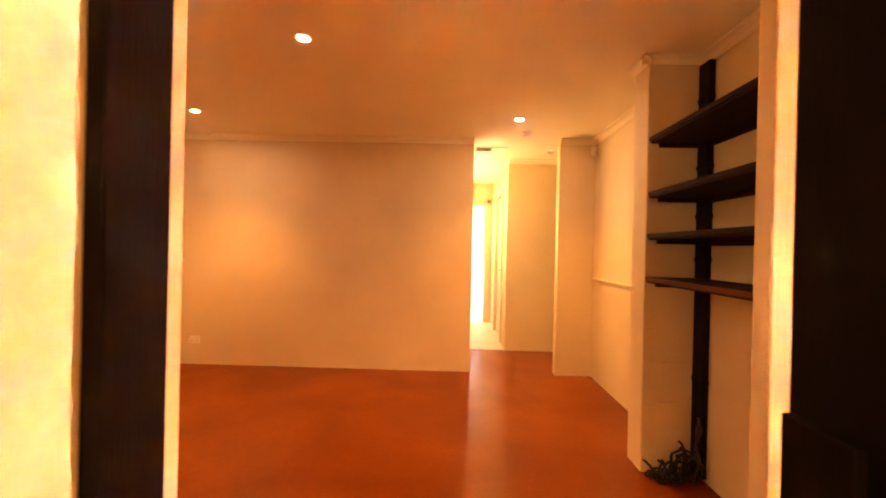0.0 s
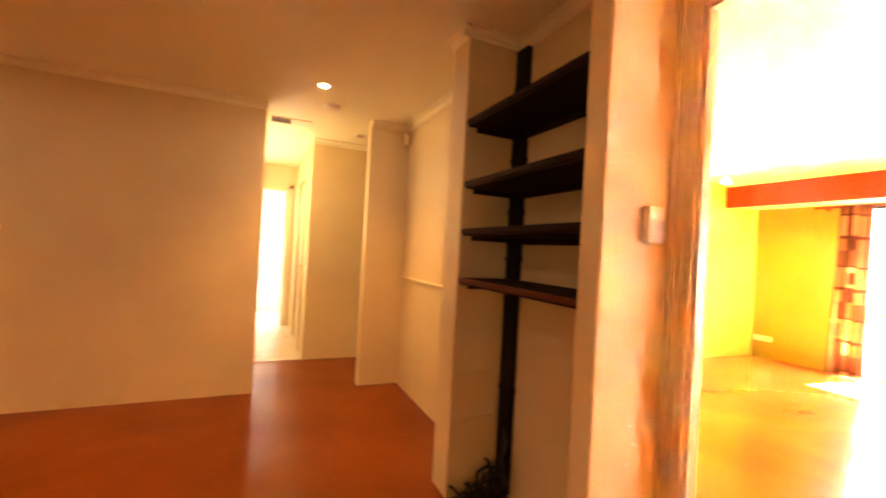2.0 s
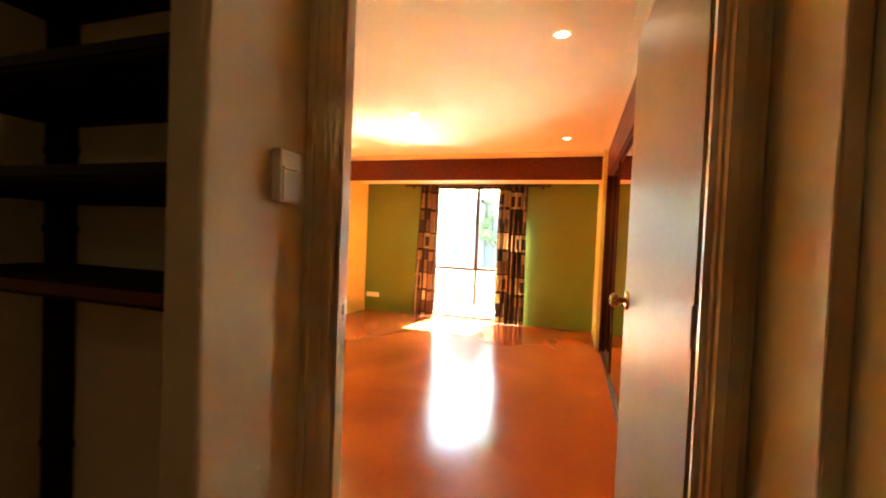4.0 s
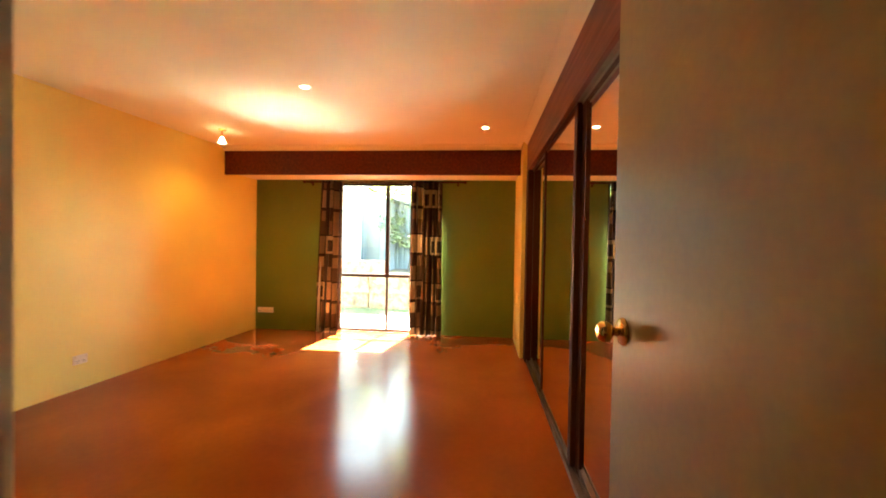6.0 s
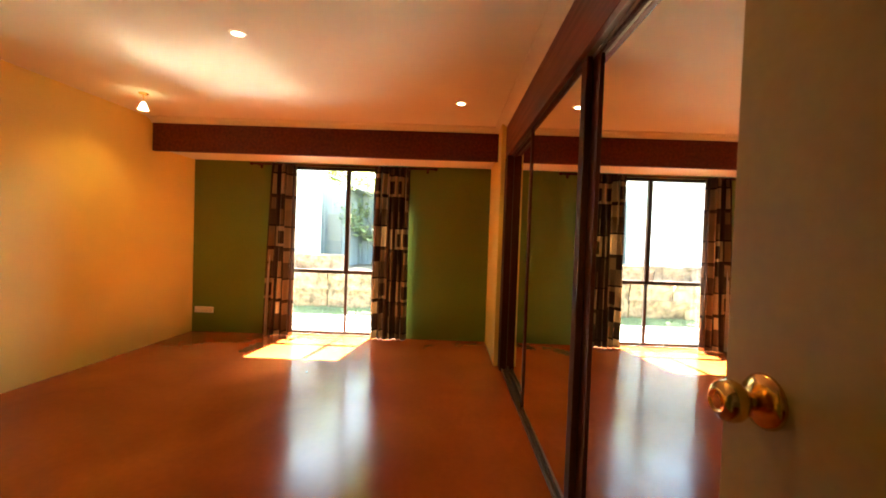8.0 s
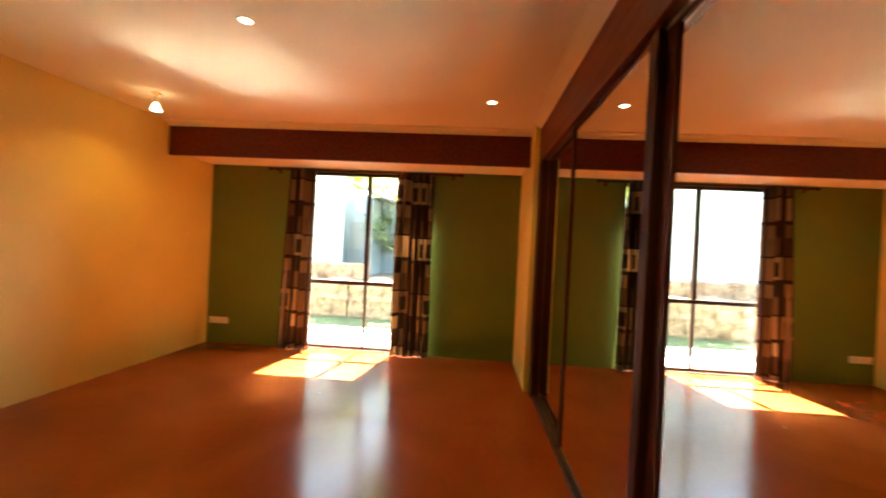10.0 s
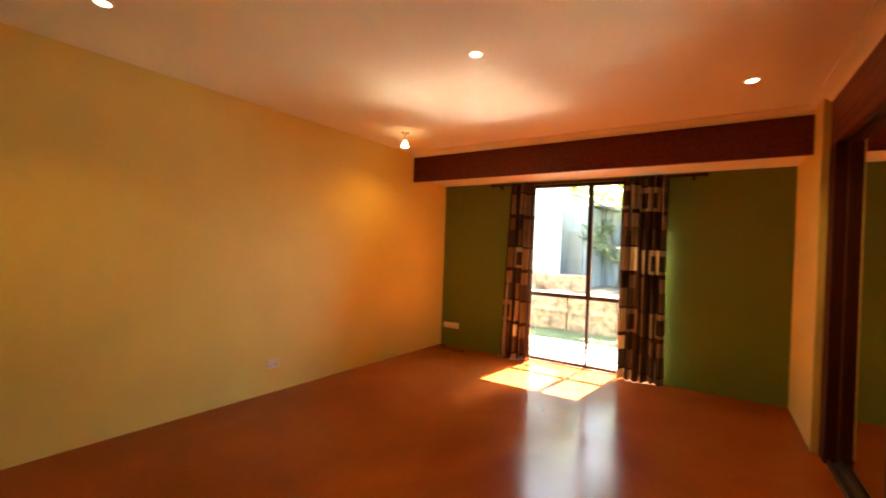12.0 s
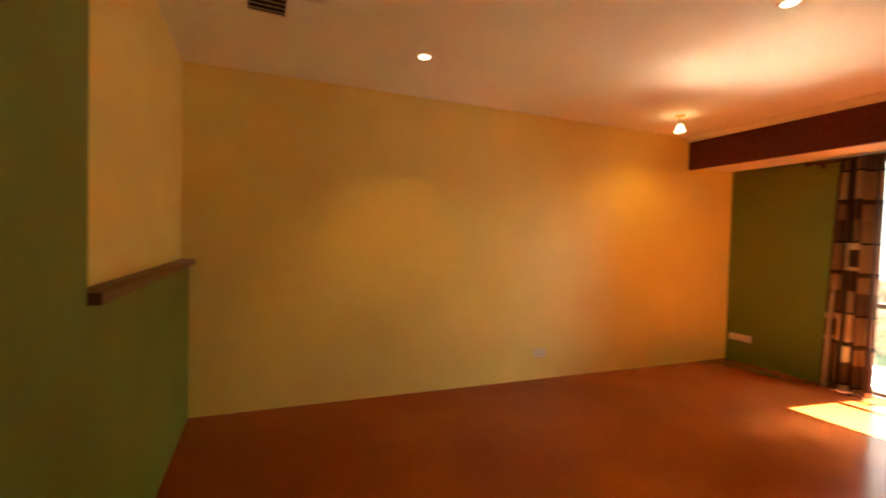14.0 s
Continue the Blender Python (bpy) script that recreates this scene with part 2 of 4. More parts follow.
SHELFWOOD = material("dark_stained_shelf", (0.022, 0.007, 0.004), 0.7, spec=0.10, vary=0.15, scale=7, fine=60, bump=0.1, streak=(6, 0.4, 6))
BLACKWOOD = material("black_stained_jamb", (0.004, 0.0025, 0.002), 0.7, spec=0.06, vary=0.15, scale=8, fine=60, bump=0.1, streak=(6, 6, 0.4))
# Lighter and redder than the boards; on the lowest shelf only.
EDGEWOOD = material("reddish_shelf_edge", (0.12, 0.026, 0.012), 0.6, spec=0.15, vary=0.15, scale=7, fine=60, bump=0.08, streak=(6, 0.4, 6))
LEDGEWOOD = material("brown_ledge_timber", (0.14, 0.045, 0.018), 0.4, vary=0.12, scale=6, fine=60, bump=0.08, streak=(6, 0.3, 6))
BRONZE = material("brown_aluminium", (0.040, 0.018, 0.011), 0.5, spec=0.25, vary=0.08, scale=10, bump=0.02)
TRACK = material("bronze_track", (0.20, 0.12, 0.075), 0.4, metal=0.9, vary=0.08, scale=10, bump=0.02)
PLASTIC = material("white_plastic", (0.88, 0.81, 0.72), 0.4, vary=0.03, scale=20, bump=0.01)
BRASS = material("polished_brass", (0.78, 0.50, 0.20), 0.16, metal=1.0, vary=0.05, scale=20, bump=0.0, rough_vary=0.05)
STEEL = material("worn_steel", (0.45, 0.40, 0.34), 0.35, metal=1.0, vary=0.08, scale=20, bump=0.02)
BLACKPLASTIC = material("black_cable", (0.012, 0.011, 0.011), 0.45, vary=0.1, scale=20, bump=0.02)
PIPEPAINT = material("dark_brown_conduit", (0.010, 0.004, 0.003), 0.6, spec=0.12, vary=0.12, scale=10, bump=0.05)
COVER = material("glossy_pale_cover", (0.74, 0.72, 0.70), 0.12, vary=0.02, scale=20, bump=0.0, rough_vary=0.04)
# Dark colour stands in for shade in slots and holes; also the unlit downlight.
VENTDARK = material("dark_recess_shade", (0.03, 0.022, 0.016), 0.8, vary=0.05, bump=0.0)
MIRROR = plain_material("mirror_silver", (0.90, 0.91, 0.90), 0.005, 1.0)
PANE = pane_material()
CURTAIN = curtain_material()
LINING = lining_material()
LAMPGLOW = glow_material("halogen_glow", (1.0, 0.85, 0.6), 0.6)
BULBGLOW = glow_material("bell_glass_glow", (1.0, 0.82, 0.55), 0.27)
TILE = material("pale_floor_tile", (0.72, 0.68, 0.60), 0.3, vary=0.06, scale=4, fine=40, bump=0.02)
BATH = material("pale_bathroom_tile", (0.62, 0.58, 0.60), 0.3, vary=0.05, scale=3, fine=40, bump=0.02)
FENCE = material("grey_blue_sheet_fence", (0.20, 0.24, 0.285), 0.5, vary=0.05, scale=2, fine=30, bump=0.02)
SHEDROOF = material("grey_shed_roof", (0.16, 0.17, 0.19), 0.55, vary=0.06, scale=3, fine=30, bump=0.03)
LIMESTONE = material("orange_limestone_block", (0.42, 0.255, 0.175), 0.9, vary=0.3, scale=7, fine=26, bump=0.4)
WHITEWALL = material("white_render", (0.55, 0.57, 0.60), 0.8, vary=0.05, scale=3, fine=50, bump=0.15)
PAVING = material("pale_concrete_paving", (0.68, 0.67, 0.64), 0.85, vary=0.10, scale=3, fine=40, bump=0.2)
EARTH = material("garden_earth", (0.22, 0.17, 0.13), 0.95, vary=0.2, scale=4, fine=30, bump=0.5)
LAWN = material("dry_lawn_soil", (0.12, 0.15, 0.07), 0.95, vary=0.2, scale=4, fine=60, bump=0.5)
GRASS = material("grass_blades", (0.16, 0.18, 0.09), 0.7, vary=0.2, scale=6, fine=30, bump=0.0)
LEAF = leaf_material("tree_leaf", (0.10, 0.13, 0.02), (0.30, 0.36, 0.05))
PALELEAF = leaf_material("pale_shrub_leaf", (0.20, 0.25, 0.16), (0.30, 0.38, 0.22))
BARK = material("grey_bark", (0.16, 0.12, 0.09), 0.9, vary=0.2, scale=8, fine=40, bump=0.6)

# ---- builders ----


def box(bm, x0, x1, y0, y1, z0, z1, bevel=0.0):
    """Adds a box to bm, with small bevelled edges if wanted."""
    m = Matrix.LocRotScale(((x0 + x1) / 2, (y0 + y1) / 2, (z0 + z1) / 2), None, (abs(x1 - x0), abs(y1 - y0), abs(z1 - z0)))
    made = bmesh.ops.create_cube(bm, size=1.0, matrix=m)
    if bevel:
        edges = list({e for v in made["verts"] for e in v.link_edges})
        bmesh.ops.bevel(bm, geom=edges, offset=bevel, segments=2, profile=0.5, affect="EDGES")
    return bm


def boxes(*dims, bevel=0.0):
    bm = bmesh.new()
    for d in dims:
        box(bm, *d, bevel=bevel)
    return bm


def lathe(profile, steps=24):
    """A turned solid about z from (radius, height) pairs."""
    bm = bmesh.new()
    rings = []
    for r, z in profile:
        rings.append([bm.verts.new((r * math.cos(2 * math.pi * i / steps), r * math.sin(2 * math.pi * i / steps), z)) for i in range(steps)])
    for a, b in zip(rings, rings[1:]):
        for i in range(steps):
            bm.faces.new((a[i], a[(i + 1) % steps], b[(i + 1) % steps], b[i]))
    bm.faces.new(list(reversed(rings[0])))
    bm.faces.new(rings[-1])
    bmesh.ops.recalc_face_normals(bm, faces=bm.faces)
    return bm


def tube(points, radius, steps=8):
    """A round bar that follows the points."""
    bm = bmesh.new()
    rings = []
    for i, p in enumerate(points):
        p = Vector(p)
        d = (Vector(points[min(i + 1, len(points) - 1)]) - Vector(points[max(i - 1, 0)])).normalized()
        up = Vector((0, 0, 1)) if abs(d.z) < 0.9 else Vector((1, 0, 0))
        a = d.cross(up).normalized()
        b = d.cross(a)
        r = radius[i] if isinstance(radius, (list, tuple)) else radius
        rings.append([bm.verts.new(p + r * (a * math.cos(2 * math.pi * k / steps) + b * math.sin(2 * math.pi * k / steps))) for k in range(steps)])
    for a, b in zip(rings, rings[1:]):
        for k in range(steps):
            bm.faces.new((a[k], a[(k + 1) % steps], b[(k + 1) % steps], b[k]))
    bm.faces.new(rings[0])
    bm.faces.new(list(reversed(rings[-1])))
    bmesh.ops.recalc_face_normals(bm, faces=bm.faces)
    return bm


def part(name, bm, mat, parent=None, label="", smooth=False):
    me = bpy.data.meshes.new(name)
    bm.to_mesh(me)
    bm.free()
    me.materials.append(mat)
    if smooth:
        for f in me.polygons:
            f.use_smooth = True
    ob = new(name, me)
    if parent:
        ob.parent = parent
    if label:
        ob["label"] = label
    return ob


def structure(name, bm, mat, label="", category=""):
    return tagged(part(name, bm, mat), label, category, kind="structure")


def thing(name, label, category, group="", at=None, kind=""):
    ob = tagged(new(name), label, category, group, kind)
    if at is not None:
        ob.matrix_world = at
    return ob


def moved(bm, m):
    bmesh.ops.transform(bm, matrix=m, verts=bm.verts)
    return bm


# ---- the plan ----
H = 2.40           # ceilings
XF = 1.58          # living-room faces of the piers
XB = 1.90          # back of the recesses, living side
XW = 1.965         # bedroom face of the dividing wall
XG = 7.24          # green window wall
YL = 4.08          # yellow bedroom wall, at the window end
YN = 4.33          # the same wall at the recess end: the room is out of square
YR = 0.475         # bedroom wall beside the wardrobe
YF = 4.20          # far living-room wall
XL = -2.50         # side wall of the living room
XP = 1.915         # back of the boarded panel
YE = 0.437         # living face of the entry wall
DY0, DY1, DZ = 0.505, 1.325, 2.09   # bedroom doorway

# ---- floors and ceilings ----
structure("floor", boxes((XL - 0.1, XG + 0.02, -1.7, 5.17, -0.12, 0.0)), FLOOR, "polished orange-brown stained concrete floor with cloudy patches", "floor")
structure("hall_floor", boxes((-0.6, 1.6, 5.17, 9.2, -0.12, 0.004)), TILE, "pale glazed tile floor of the bright hall", "floor")
ceil = boxes((XL - 0.1, 6.60, -1.7, 5.17, H, H + 0.1), (-0.6, 2.7, 5.17, 9.2, H, H + 0.1))
structure("ceiling", ceil, CEIL, "flat off-white plasterboard ceiling", "ceiling")
structure("ceiling_soffit", boxes((6.585, XG + 0.02, YR - 0.03, YL + 0.05, 2.10, H + 0.1)), CEIL, "lowered cream ceiling soffit above the window", "ceiling")

# ---- walls ----
wall_c = "wall"
structure("wall_living_far", boxes((XL, 0.67, YF, YF + 0.11, 0, H)), CREAM, "plain cream plastered wall of the living room", wall_c)
structure("wall_living_side", boxes((XL - 0.1, XL, -0.2, YF + 0.11, 0, H)), CREAM, "plain cream plastered side wall", wall_c)
structure("wall_hall_nib", boxes((1.54, XB, 4.165, 4.27, 0, H), (1.80, XB, 4.27, 4.44, 0, H)), CREAM, "cream plastered return beside the hall opening", wall_c)
structure("wall_hall_end", boxes((1.15, 2.6, 5.15, 5.25, 0, H)), CREAM, "cream wall closing the hall", wall_c)
structure("wall_hall_close", boxes((2.6, 2.7, 4.40, 5.25, 0, H), (1.85, 2.6, 4.446, 4.50, 0, H)), CREAM, "cream hall wall", wall_c)
structure("niche_lining", boxes((1.910, XP, 2.55, YN + 0.002, 1.05, H)), YELLOW, "pale yellow painted back of the bedroom recess", wall_c)
structure("wall_rail_panel", boxes((XB, 1.910, 2.43, YN + 0.003, 0, H)), CREAM, "cream boarded wall panel above the rail", wall_c)
structure("wall_alcove_back", boxes((XB, XP, 1.48, 2.43, 0, H)), CREAM, "scuffed cream back wall of the shelf alcove", wall_c)
structure("pier_alcove_far", boxes((XF, XB, 2.34, 2.52, 0, H), bevel=0.006), CREAM, "cream plastered pier beside the shelves", wall_c)
structure("pier_alcove_near", boxes((XF, XB, 1.390, 1.48, 0, H), bevel=0.008), CREAM, "cream plastered pier with worn edges beside the doorway", wall_c)
structure("wall_bedroom_west", boxes((XP, XW, DY1, 2.55, 0, H), (XP, XW, YR - 0.6, DY0, 0, H), (XP, XW, DY0, DY1, DZ, H), (XP, XW, 2.55, YN, 0, 1.05)), GREEN, "olive green painted bedroom wall with a recess", wall_c)
structure("wall_door_living", boxes((XB, XP, DY1 + 0.028, 1.48, 0, H), (XB, XP, YE, DY0, 0, H), (XB, XP, DY0, DY1, DZ, H)), CREAM, "cream wall around the bedroom doorway", wall_c)


def yellow_y(x):
    """The face of the yellow wall, which runs out of square to the window wall."""
    return YL + (YN - YL) * (XG - x) / (XG - XW)


def slanted_wall(x0, x1, thick, height):
    bm = bmesh.new()
    lo = [bm.verts.new((x, y, 0)) for x, y in ((x0, yellow_y(x0)), (x1, yellow_y(x1)), (x1, yellow_y(x1) + thick), (x0, yellow_y(x0) + thick))]
    hi = [bm.verts.new((v.co.x, v.co.y, height)) for v in lo]
    bm.faces.new(lo), bm.faces.new(hi)
    for i in range(4):
        bm.faces.new((lo[i], lo[(i + 1) % 4], hi[(i + 1) % 4], hi[i]))
    bmesh.ops.recalc_face_normals(bm, faces=bm.faces)
    return bm


YELLOW_TURN = -math.degrees(math.atan2(YN - YL, XG - XW))
structure("wall_bedroom_left", slanted_wall(XB, XG, 0.11, H), YELLOW, "pale yellow painted bedroom wall", wall_c)
structure("wall_bedroom_right", boxes((6.28, XG, YR - 0.15, YR, 0, H), (XP, 2.45, YR - 0.6, 0.42, 0, H)), YELLOW, "pale yellow wall return beside the mirrored wardrobe", wall_c)
WY0, WY1, WZ0, WZ1 = 1.45, 3.08, 0.02, 2.06
structure("wall_green", boxes((XG, XG + 0.12, WY1, YL + 0.11, 0, H), (XG, XG + 0.12, YR - 0.7, WY0, 0, H), (XG, XG + 0.12, WY0, WY1, WZ1, H), (XG, XG + 0.12, WY0, WY1, -0.12, WZ0)), GREEN, "olive green painted window wall", wall_c)
# entry wall with its narrow dark-framed opening
EX0, EX1 = 0.126, 0.86
structure("wall_entry", boxes((XL, EX0, 0.10, YE, 0, H), (EX1, XB, 0.10, YE - 0.03, 0, H), (EX0, EX1, 0.10, YE, 2.10, H), (1.67, XB, YE - 0.03, YE, 0, H), bevel=0.005), CREAM, "cream plastered wall around the dark entry frame", wall_c)
# Both window openings are out of view, added for the entry fill lamps.
structure("wall_porch", boxes((-0.7, -0.6, -1.6, -1.32, 0, H), (-0.7, -0.6, -0.68, 0.10, 0, H), (-0.7, -0.6, -1.32, -0.68, 0, 0.98), (-0.7, -0.6, -1.32, -0.68, 1.92, H), (1.55, 1.65, -1.6, 0.10, 0, H), (-0.7, 0.03, -1.7, -1.6, 0, H), (0.58, 1.65, -1.7, -1.6, 0, H), (0.03, 0.58, -1.7, -1.6, 1.95, H), (0.03, 0.58, -1.7, -1.6, 0, 1.45)), CREAM, "plain cream wall of the entry", wall_c)
# Unseen panels, added to block the sky behind the fill lamps.
structure("sky_blocker", boxes((-0.1, 0.7, -1.74, -1.71, 1.3, 2.1), (-0.74, -0.71, -1.45, -0.55, 0.85, 2.05), (0.36, 0.38, 4.35, 6.8, 0.9, 2.4), (-0.36, -0.34, 7.3, 8.3, 1.0, 2.2)), WHITEWALL, "added unseen panel keeping sky light out of the small windows", wall_c)
# hall beyond
structure("wall_hall_right", boxes((1.15, 1.25, 5.25, 5.60, 0, H), (1.15, 1.25, 6.42, 7.1, 0, H), (1.15, 1.25, 5.60, 6.42, 2.06, H), (1.25, 1.29, 5.55, 6.47, 0, 2.1)), CREAM, "bright cream wall of the inner hall", wall_c)
# The window opening is out of view, added for the hall fill lamp.
structure("wall_hall_left", boxes((0.45, 0.55, 4.31, 4.45, 0, H), (0.45, 0.55, 6.7, 7.1, 0, H), (0.45, 0.55, 4.45, 6.7, 0, 1.0), (0.45, 0.55, 4.45, 6.7, 2.3, H)), CREAM, "cream hall wall with an added, unseen window opening", wall_c)
structure("wall_hall_door", boxes((-0.6, 0.28, 7.1, 7.2, 0, H), (1.05, 2.0, 7.1, 7.2, 0, H), (0.28, 1.05, 7.1, 7.2, 2.06, H)), CREAM, "cream wall around the far doorway", wall_c)
# The side opening is likewise added for the far room's fill lamp.
structure("wall_bathroom", boxes((-0.3, 1.7, 8.5, 8.6, 0, H), (1.6, 1.7, 7.2, 8.5, 0, H), (-0.3, -0.2, 7.2, 7.35, 0, H), (-0.3, -0.2, 8.25, 8.5, 0, H), (-0.3, -0.2, 7.35, 8.25, 0, 1.1), (-0.3, -0.2, 7.35, 8.25, 2.1, H)), BATH, "pale tiled wall of the far room", wall_c)


def cornice(name, x0, y0, x1, y1, nx, ny, top=H, size=0.055, width=None):
    """A coved strip between wall and ceiling from one point to another; n points into the room."""
    bm = bmesh.new()
    prof = [(0.0, -size), (0.006, -size), (0.012, -size * 0.80)]
    for k in range(5):
        a = math.pi / 2 * k / 4
        prof.append((size - (size - 0.014) * math.cos(a) * 1.0 - 0.0, -0.012 - (size * 0.8 - 0.012) * (1 - math.sin(a))))
    prof += [(size, -0.011), (size, 0.0), (0, 0)]
    prof = [(d * (width or size) / size, z) for d, z in prof]
    ends = []
    for x, y in ((x0, y0), (x1, y1)):
        ends.append([bm.verts.new((x + nx * d, y + ny * d, top + z)) for d, z in prof])
    k = len(prof)
    for i in range(k):
        bm.faces.new((ends[0][i], ends[0][(i + 1) % k], ends[1][(i + 1) % k], ends[1][i]))
    bm.faces.new(ends[0]), bm.faces.new(list(reversed(ends[1])))
    bmesh.ops.recalc_face_normals(bm, faces=bm.faces)
    return structure(name, bm, CEIL, "off-white coved plaster cornice", "cornice")


cornice("cornice_1", XL, YF, 0.67, YF, 0, -1)
cornice("cornice_2", 1.54, 4.165, XB, 4.165, 0, -1)
cornice("cornice_3", XB, 4.165, XB, 2.52, -1, 0)
cornice("cornice_4", XF, 2.52, XF, 2.34 - 0.045, -1, 0, size=0.045)
cornice("cornice_5", XF - 0.045, 2.34, XB, 2.34, 0, -1, size=0.045)
cornice("cornice_6", XB, 2.34, XB, 1.48, -1, 0)
cornice("cornice_7", 1.15, 5.15, 2.6, 5.15, 0, -1)
cornice("cornice_8", XL, 0.44, XL, YF, 1, 0)
cornice("cornice_9", 6.545, YR, 6.545, yellow_y(6.545), -1, 0, size=0.05, width=0.085)
cornice("cornice_10", 2.45, 0.420, 6.545, 0.420, 0, 1, size=0.05, width=0.10)
structure("rail_trim", boxes((XB - 0.022, XB, 2.52, 4.16, 0.985, 1.005), bevel=0.003), CREAM, "thin cream rail along the boarded panel", "trim")

# ---- beam over the window ----
beam = thing("ceiling_beam", "dark red stained timber beam below the ceiling", "beam")
part("beam_board", boxes((6.545, 6.585, 0.44, yellow_y(6.585) - 0.001, 2.06, 2.352), bevel=0.004), REDWOOD, beam)

# ---- wardrobe with mirror doors ----
wr = thing("mirror_wardrobe", "built-in wardrobe with three sliding mirror doors in dark frames", "wardrobe")
part("fascia", boxes((2.45, 6.28, 0.405, 0.432, 2.045, 2.352), bevel=0.003), FASCIAWOOD, wr, "red-brown timber fascia")
part("top_track", boxes((2.46, 6.27, 0.335, 0.405, 2.047, 2.10), (2.46, 6.27, 0.377, 0.380, 2.030, 2.047)), TRACK, wr, "worn metal top track")
part("bottom_track", boxes((2.46, 6.28, 0.325, 0.418, 0.0, 0.018), (2.46, 6.28, 0.410, 0.418, 0.018, 0.030), (2.46, 6.28, 0.374, 0.379, 0.018, 0.030)), TRACK, wr, "worn metal floor track")
part("end_jamb", boxes((6.12, 6.28, 0.33, 0.434, 0.0, 2.045), bevel=0.002), FRAMEWOOD, wr)
part("start_jamb", boxes((2.452, 2.50, 0.33, 0.434, 0.0, 2.045), bevel=0.002), FRAMEWOOD, wr)
part("back", boxes((2.40, 6.33, -0.22, -0.20, 0.0, H)), CREAM, wr)
part("side", boxes((6.28, 6.30, -0.20, 0.325, 0.0, H)), CREAM, wr)
part("side", boxes((2.43, 2.45, -0.20, -0.125, 0.0, H)), CREAM, wr)


def mirror_door(x0, x1, y, s0, s1):
    """A sliding door: stiles of widths s0 and s1 and rails round a mirror; y is its front."""
    d = thing("mirror_door", "tall sliding mirror door in a dark brown frame", "mirror door", "sliding wardrobe doors", pose(x0, y, 0))
    w = x1 - x0
    part("stile", boxes((0, s0, -0.028, 0, 0.032, 2.042), bevel=0.003), FRAMEWOOD, d)
    part("stile", boxes((w - s1, w, -0.028, 0, 0.032, 2.042), bevel=0.003), FRAMEWOOD, d)
    part("rail", boxes((s0, w - s1, -0.028, -0.001, 0.032, 0.062)), TRACK, d)
    part("rail", boxes((s0, w - s1, -0.028, -0.001, 2.022, 2.042)), FRAMEWOOD, d)
    part("mirror", boxes((s0 - 0.004, w - s1 + 0.004, -0.018, -0.008, 0.058, 2.026)), MIRROR, d, "clean mirror pane")


mirror_door(2.50, 4.03, 0.374, 0.06, 0.125)
mirror_door(3.985, 5.17, 0.4045, 0.07, 0.05)
mirror_door(5.13, 6.12, 0.374, 0.05, 0.05)

# ---- bedroom doorway and door ----
fr = thing("door_frame", "cream gloss painted door frame with moulded architraves", "door frame", kind="structure")
part("jamb", boxes((1.89, 1.972, DY1 - 0.002, DY1 + 0.028, 0, DZ), bevel=0.002), GLOSSWHITE, fr)
part("jamb", boxes((1.89, 1.972, DY0 - 0.028, DY0 + 0.002, 0, DZ), bevel=0.002), GLOSSWHITE, fr)
part("head", boxes((1.89, 1.972, DY0 - 0.028, DY1 + 0.028, DZ - 0.005, DZ + 0.025), bevel=0.002), GLOSSWHITE, fr)
part("door_stop", boxes((1.912, 1.930, DY1 - 0.014, DY1 - 0.002, 0, DZ - 0.005), (1.912, 1.930, DY0 + 0.002, DY0 + 0.014, 0, DZ - 0.005), (1.912, 1.930, DY0 + 0.014, DY1 - 0.014, DZ - 0.017, DZ - 0.005)), GLOSSWHITE, fr)


def architrave(y0, y1, x, side):
    """Moulded upright in two steps; side is the way it stands proud."""
    a, b = min(y0, y1), max(y0, y1)
    return boxes((x, x + side * 0.014, a, b, 0, DZ + 0.06), (x + side * 0.014, x + side * 0.020, a + 0.014, b, 0, DZ + 0.06), (x + side * 0.020, x + side * 0.032, b - 0.020, b, 0, DZ + 0.06), bevel=0.002)


part("architrave", architrave(DY1 + 0.004, DY1 + 0.0635, XB, -1), GLOSSWHITE, fr)
part("architrave", architrave(DY0 - 0.066, DY0 - 0.004, XB, -1), GLOSSWHITE, fr)
part("architrave_head", boxes((XB - 0.018, XB, DY0 - 0.055, DY1 + 0.049, DZ + 0.006, DZ + 0.06), bevel=0.003), GLOSSWHITE, fr)
strike = part("strike_plate", boxes((1.934, 1.962, DY1 - 0.004, DY1 - 0.0023, 1.03, 1.09), bevel=0.0005), STEEL, fr, "worn steel strike plate")
part("latch_hole", boxes((1.942, 1.955, DY1 - 0.0046, DY1 - 0.0038, 1.047, 1.073)), VENTDARK, strike)

door = thing("door_1", "cream painted flush door standing open with a brass knob", "door", kind="structure")
door.matrix_world = pose(1.974, 0.480, 0, 0, 0, 2.8)
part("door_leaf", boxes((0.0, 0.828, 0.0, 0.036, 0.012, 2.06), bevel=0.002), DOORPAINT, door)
for hz in (0.25, 1.05, 1.85):
    part("hinge", moved(lathe([(0.007, 0), (0.007, 0.09)], 12), Matrix.Translation((-0.006, 0.036, hz))), STEEL, door)


def turned(profile, side, z):
    bm = moved(lathe(profile, 28), Matrix.Rotation(radians(-90 if side > 0 else 90), 4, "X"))
    return moved(bm, Matrix.Translation((0.755, 0.036 if side > 0 else 0.0, z)))


